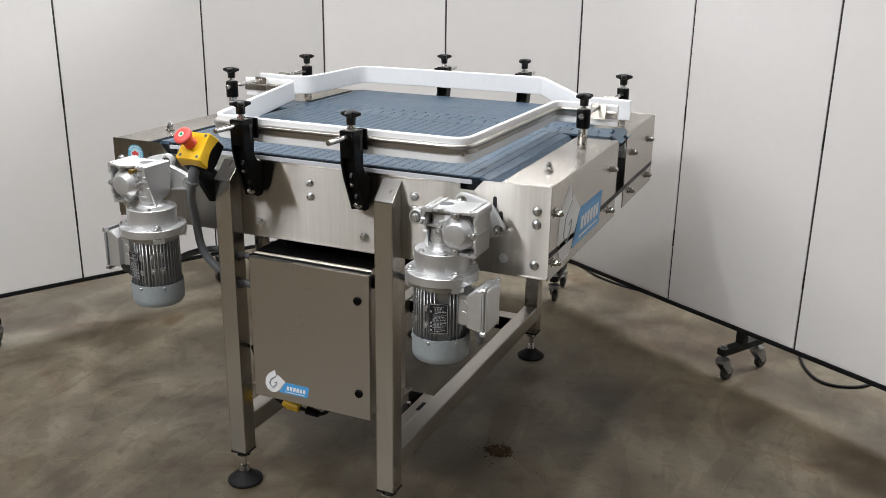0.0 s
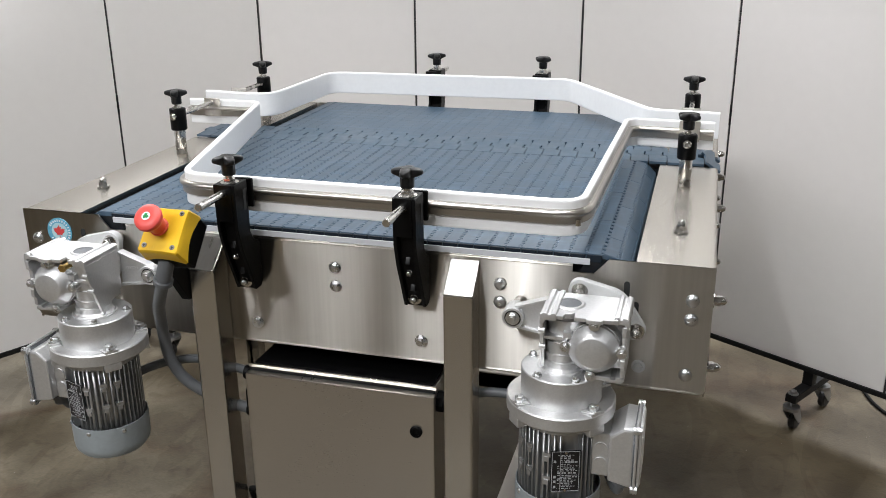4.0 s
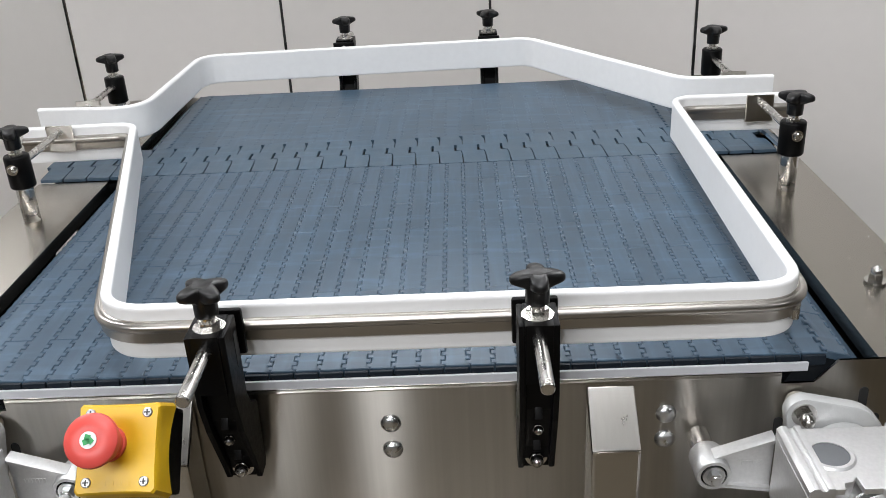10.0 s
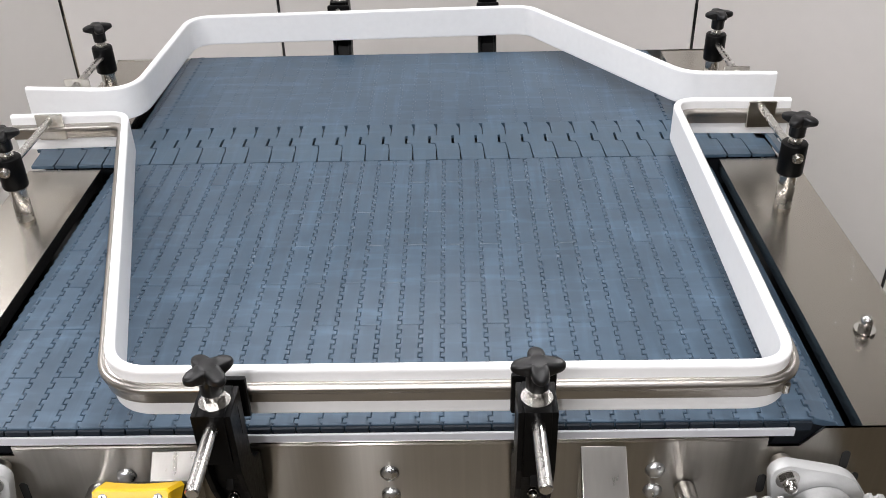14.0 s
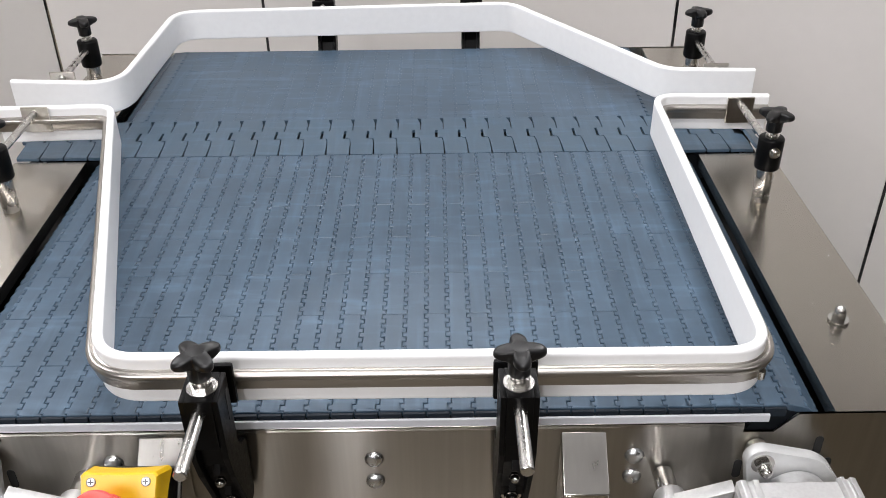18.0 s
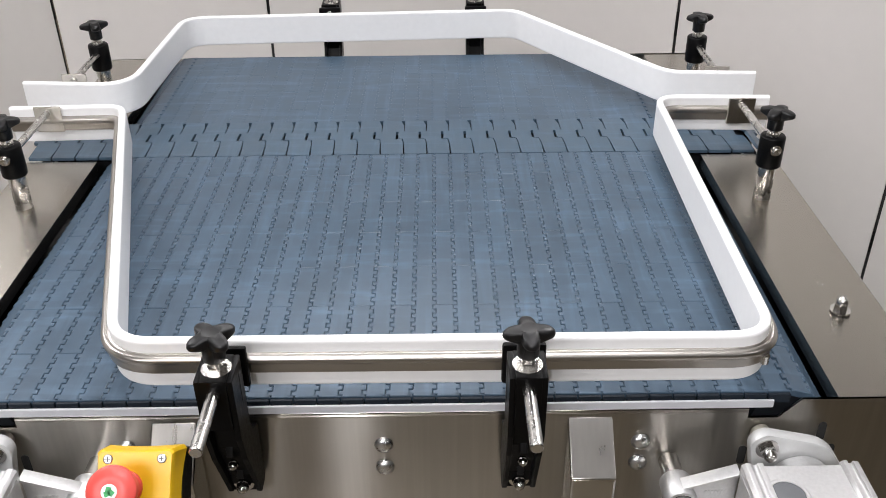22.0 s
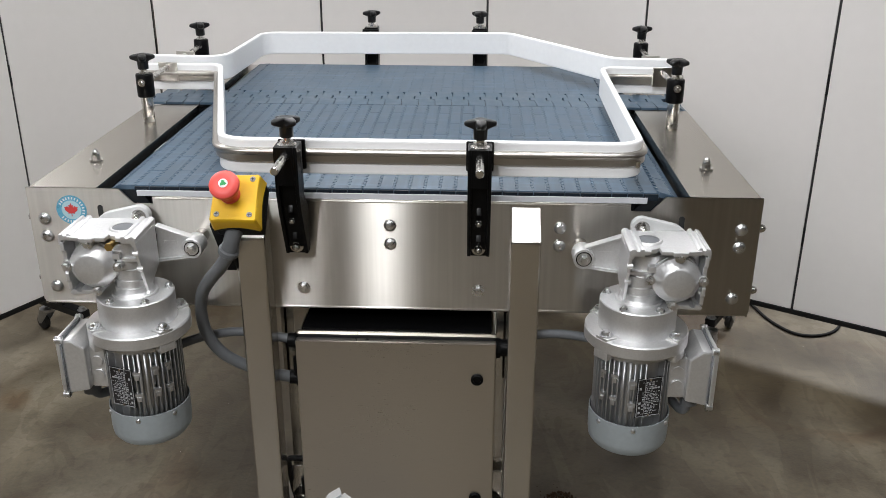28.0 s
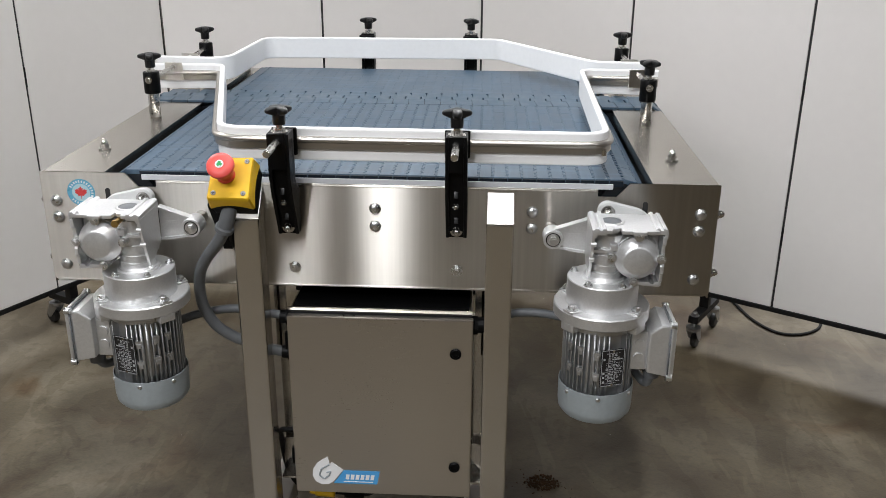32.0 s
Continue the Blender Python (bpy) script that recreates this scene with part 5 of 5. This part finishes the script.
# flared cover whose rear edge is cut back in an arc on each side
loops = [[], [], [], []]
corners = [(-1, -1), (1, -1), (1, 1), (-1, 1)]
for k in range(4):
    (xa, ya), (xb, yb) = corners[k], corners[(k + 1) % 4]
    for i in range(10):
        f = 0.04 + 0.92 * i / 9
        u, v = xa + (xb - xa) * f, ya + (yb - ya) * f
        arc = math.sin(math.pi * f) ** 0.8
        waist = 1 - 0.035 * arc
        for loop, grow, zz in zip(loops, (1.08 * waist, 1.02 * waist, 1.0 * waist, 0.955 * waist), (-0.036 + 0.013 * arc, -0.010, -0.0022, 0.0)):
            loop.append(bm.verts.new((u * 0.0345 * grow, v * 0.0375 * grow - 0.001, zz)))
for la, lb in zip(loops, loops[1:]):
    for i in range(40):
        j = (i + 1) % 40
        bm.faces.new((la[i], la[j], lb[j], lb[i]))
bm.faces.new(loops[3])
bm.faces.new(list(reversed(loops[0])))
eb = epart("box_cover", bm, yellow, "yellow plastic cover")
bm = B()
box(bm, -0.0355, 0.0355, -0.0385, 0.0365, -0.062, -0.020, 0.004)
epart("box_base", bm, black, "black plastic base")
for ux in (-0.024, 0.024):
    for uy in (-0.028, 0.028):
        bm = B()
        lathe(bm, [(0.0042, -0.001), (0.0042, 0.0008), (0.0034, 0.0014), (0, 0.0014)], Matrix.Translation((ux, uy, 0)), 16)
        epart("cover_screw", bm, fork_m, "cross-head screw", eb)
        bm = B()
        box(bm, ux - 0.0026, ux + 0.0026, uy - 0.0005, uy + 0.0005, 0.0008, 0.0017)
        box(bm, ux - 0.0005, ux + 0.0005, uy - 0.0026, uy + 0.0026, 0.0008, 0.0017)
        epart("screw_cross", bm, seam_m, "", eb)
bm = B()
lathe(bm, [(0.0150, 0), (0.0150, 0.004), (0.0138, 0.005), (0.0138, 0.018), (0.0150, 0.020), (0.0185, 0.027), (0.0210, 0.030), (0.0222, 0.034), (0.0215, 0.038), (0.0190, 0.0405), (0.0110, 0.0425), (0.0085, 0.0420), (0, 0.0420)], None, 40)
bt = epart("mushroom_button", shift(bm, -0.007, 0.003, 0), red, "red mushroom push button")
bm = B()
lathe(bm, [(0.0068, 0.0415), (0.0068, 0.0428), (0, 0.0428)], None, 24)
epart("button_centre", shift(bm, -0.007, 0.003, 0), white_ink, "pale round insert", bt)
bm = B()
for k in range(3):
    box(bm, -0.0042, 0.0012, -0.0008 - 0.0022, -0.0008 + 0.0022, 0.0426, 0.0434, 0, pose(0, 0, 0, 0, 0, 120 * k + 20))
epart("turn_arrow", shift(bm, -0.007, 0.003, 0), green, "green turn arrows", bt)
bm = B()
for k in range(4):
    box(bm, -0.012 + k * 0.0066, -0.0075 + k * 0.0066, -0.031, -0.027, -0.0004, 0.0003)
epart("cover_print", bm, yellow, "embossed marks", eb)
# mounting arm from the box back to the outer side of the leg
bm = B()
prism(bm, [(-0.096, 0.930), (-0.122, 0.905), (-0.050, 0.800), (-0.004, 0.800), (-0.004, 0.850)], -0.2645, -0.2488, "x", 0.001)
shift(bm, -face.x, -face.y, -face.z)
part("mount_arm", bm, black, es, "black mounting arm on the leg")


def conduit(label, pts, r):
    bm = B()
    base = Vector(pts[0])
    tube(bm, [p - base for p in smooth_path(pts, 10)], r, 16)
    o = part("conduit", bm, conduit_m)
    o.location = base
    return tagged(o, label, "conduit", "grey conduits of the machine")


conduit("grey flexible conduit from the stop box to the cabinet", [(-0.222, -0.151, 0.898), (-0.231, -0.149, 0.872), (-0.250, -0.132, 0.842), (-0.283, -0.092, 0.800), (-0.310, -0.052, 0.757), (-0.322, -0.031, 0.712), (-0.317, -0.028, 0.672), (-0.296, -0.027, 0.636), (-0.262, -0.022, 0.610), (-0.215, -0.008, 0.585), (-0.182, 0.0, 0.573)], 0.0104)
conduit("grey flexible conduit from the motor to the cabinet", [(-0.495, -0.106, 0.606), (-0.488, -0.090, 0.585), (-0.455, -0.055, 0.590), (-0.410, -0.01, 0.616), (-0.350, 0.01, 0.640), (-0.270, 0.01, 0.656), (-0.182, 0.0, 0.650)], 0.0082)
conduit("grey flexible conduit from the motor to the cabinet", [(0.495, -0.106, 0.606), (0.486, -0.090, 0.582), (0.45, -0.035, 0.610), (0.40, 0.0, 0.642), (0.33, 0.01, 0.660), (0.26, 0.01, 0.663), (0.20, 0.0, 0.645)], 0.0080)
bm = B()
tube(bm, smooth_path([(-0.214, -0.146, 0.934), (-0.217, -0.150, 0.915), (-0.222, -0.151, 0.898), (-0.229, -0.1495, 0.878)], 6), 0.0125, 18)
ring = Vector((-0.230, -0.149, 0.876))
ax = Vector((0.012, -0.006, 0.028)).normalized()
cyl(bm, ring - ax * 0.007, ring + ax * 0.004, 0.0158, 24, None, 0.002)
tagged(part("conduit_fitting", bm, conduit_m), "grey plastic elbow fitting with a ring nut under the stop box", "fitting")

# black control cable and yellow plug below the cabinet
bm = B()
tube(bm, smooth_path([(-0.180, 0.0, 0.400), (-0.196, 0.004, 0.396), (-0.202, 0.02, 0.37), (-0.20, 0.05, 0.28), (-0.188, 0.085, 0.212), (-0.15, 0.085, 0.197), (-0.10, 0.085, 0.195), (-0.05, 0.085, 0.191), (-0.015, 0.08, 0.215), (0.0, 0.06, 0.288)], 8), 0.0055, 10)
tagged(part("power_cable", bm, rubber), "black power cable looped under the cabinet", "cable")
bm = B()
cyl(bm, (-0.152, 0.085, 0.1975), (-0.108, 0.085, 0.1945), 0.0125, 14, 0.0120, 0.003)
cyl(bm, (-0.162, 0.085, 0.200), (-0.151, 0.085, 0.1975), 0.0095, 14)
tagged(part("power_plug", bm, yellow), "yellow plastic plug on the black cable", "plug")
bm = B()
cyl(bm, (-0.088, 0.085, 0.1945), (-0.046, 0.085, 0.1905), 0.0125, 14, 0.0105, 0.003)
tagged(part("cable_coupling", bm, black), "black plastic coupling on the looped cable", "coupling")
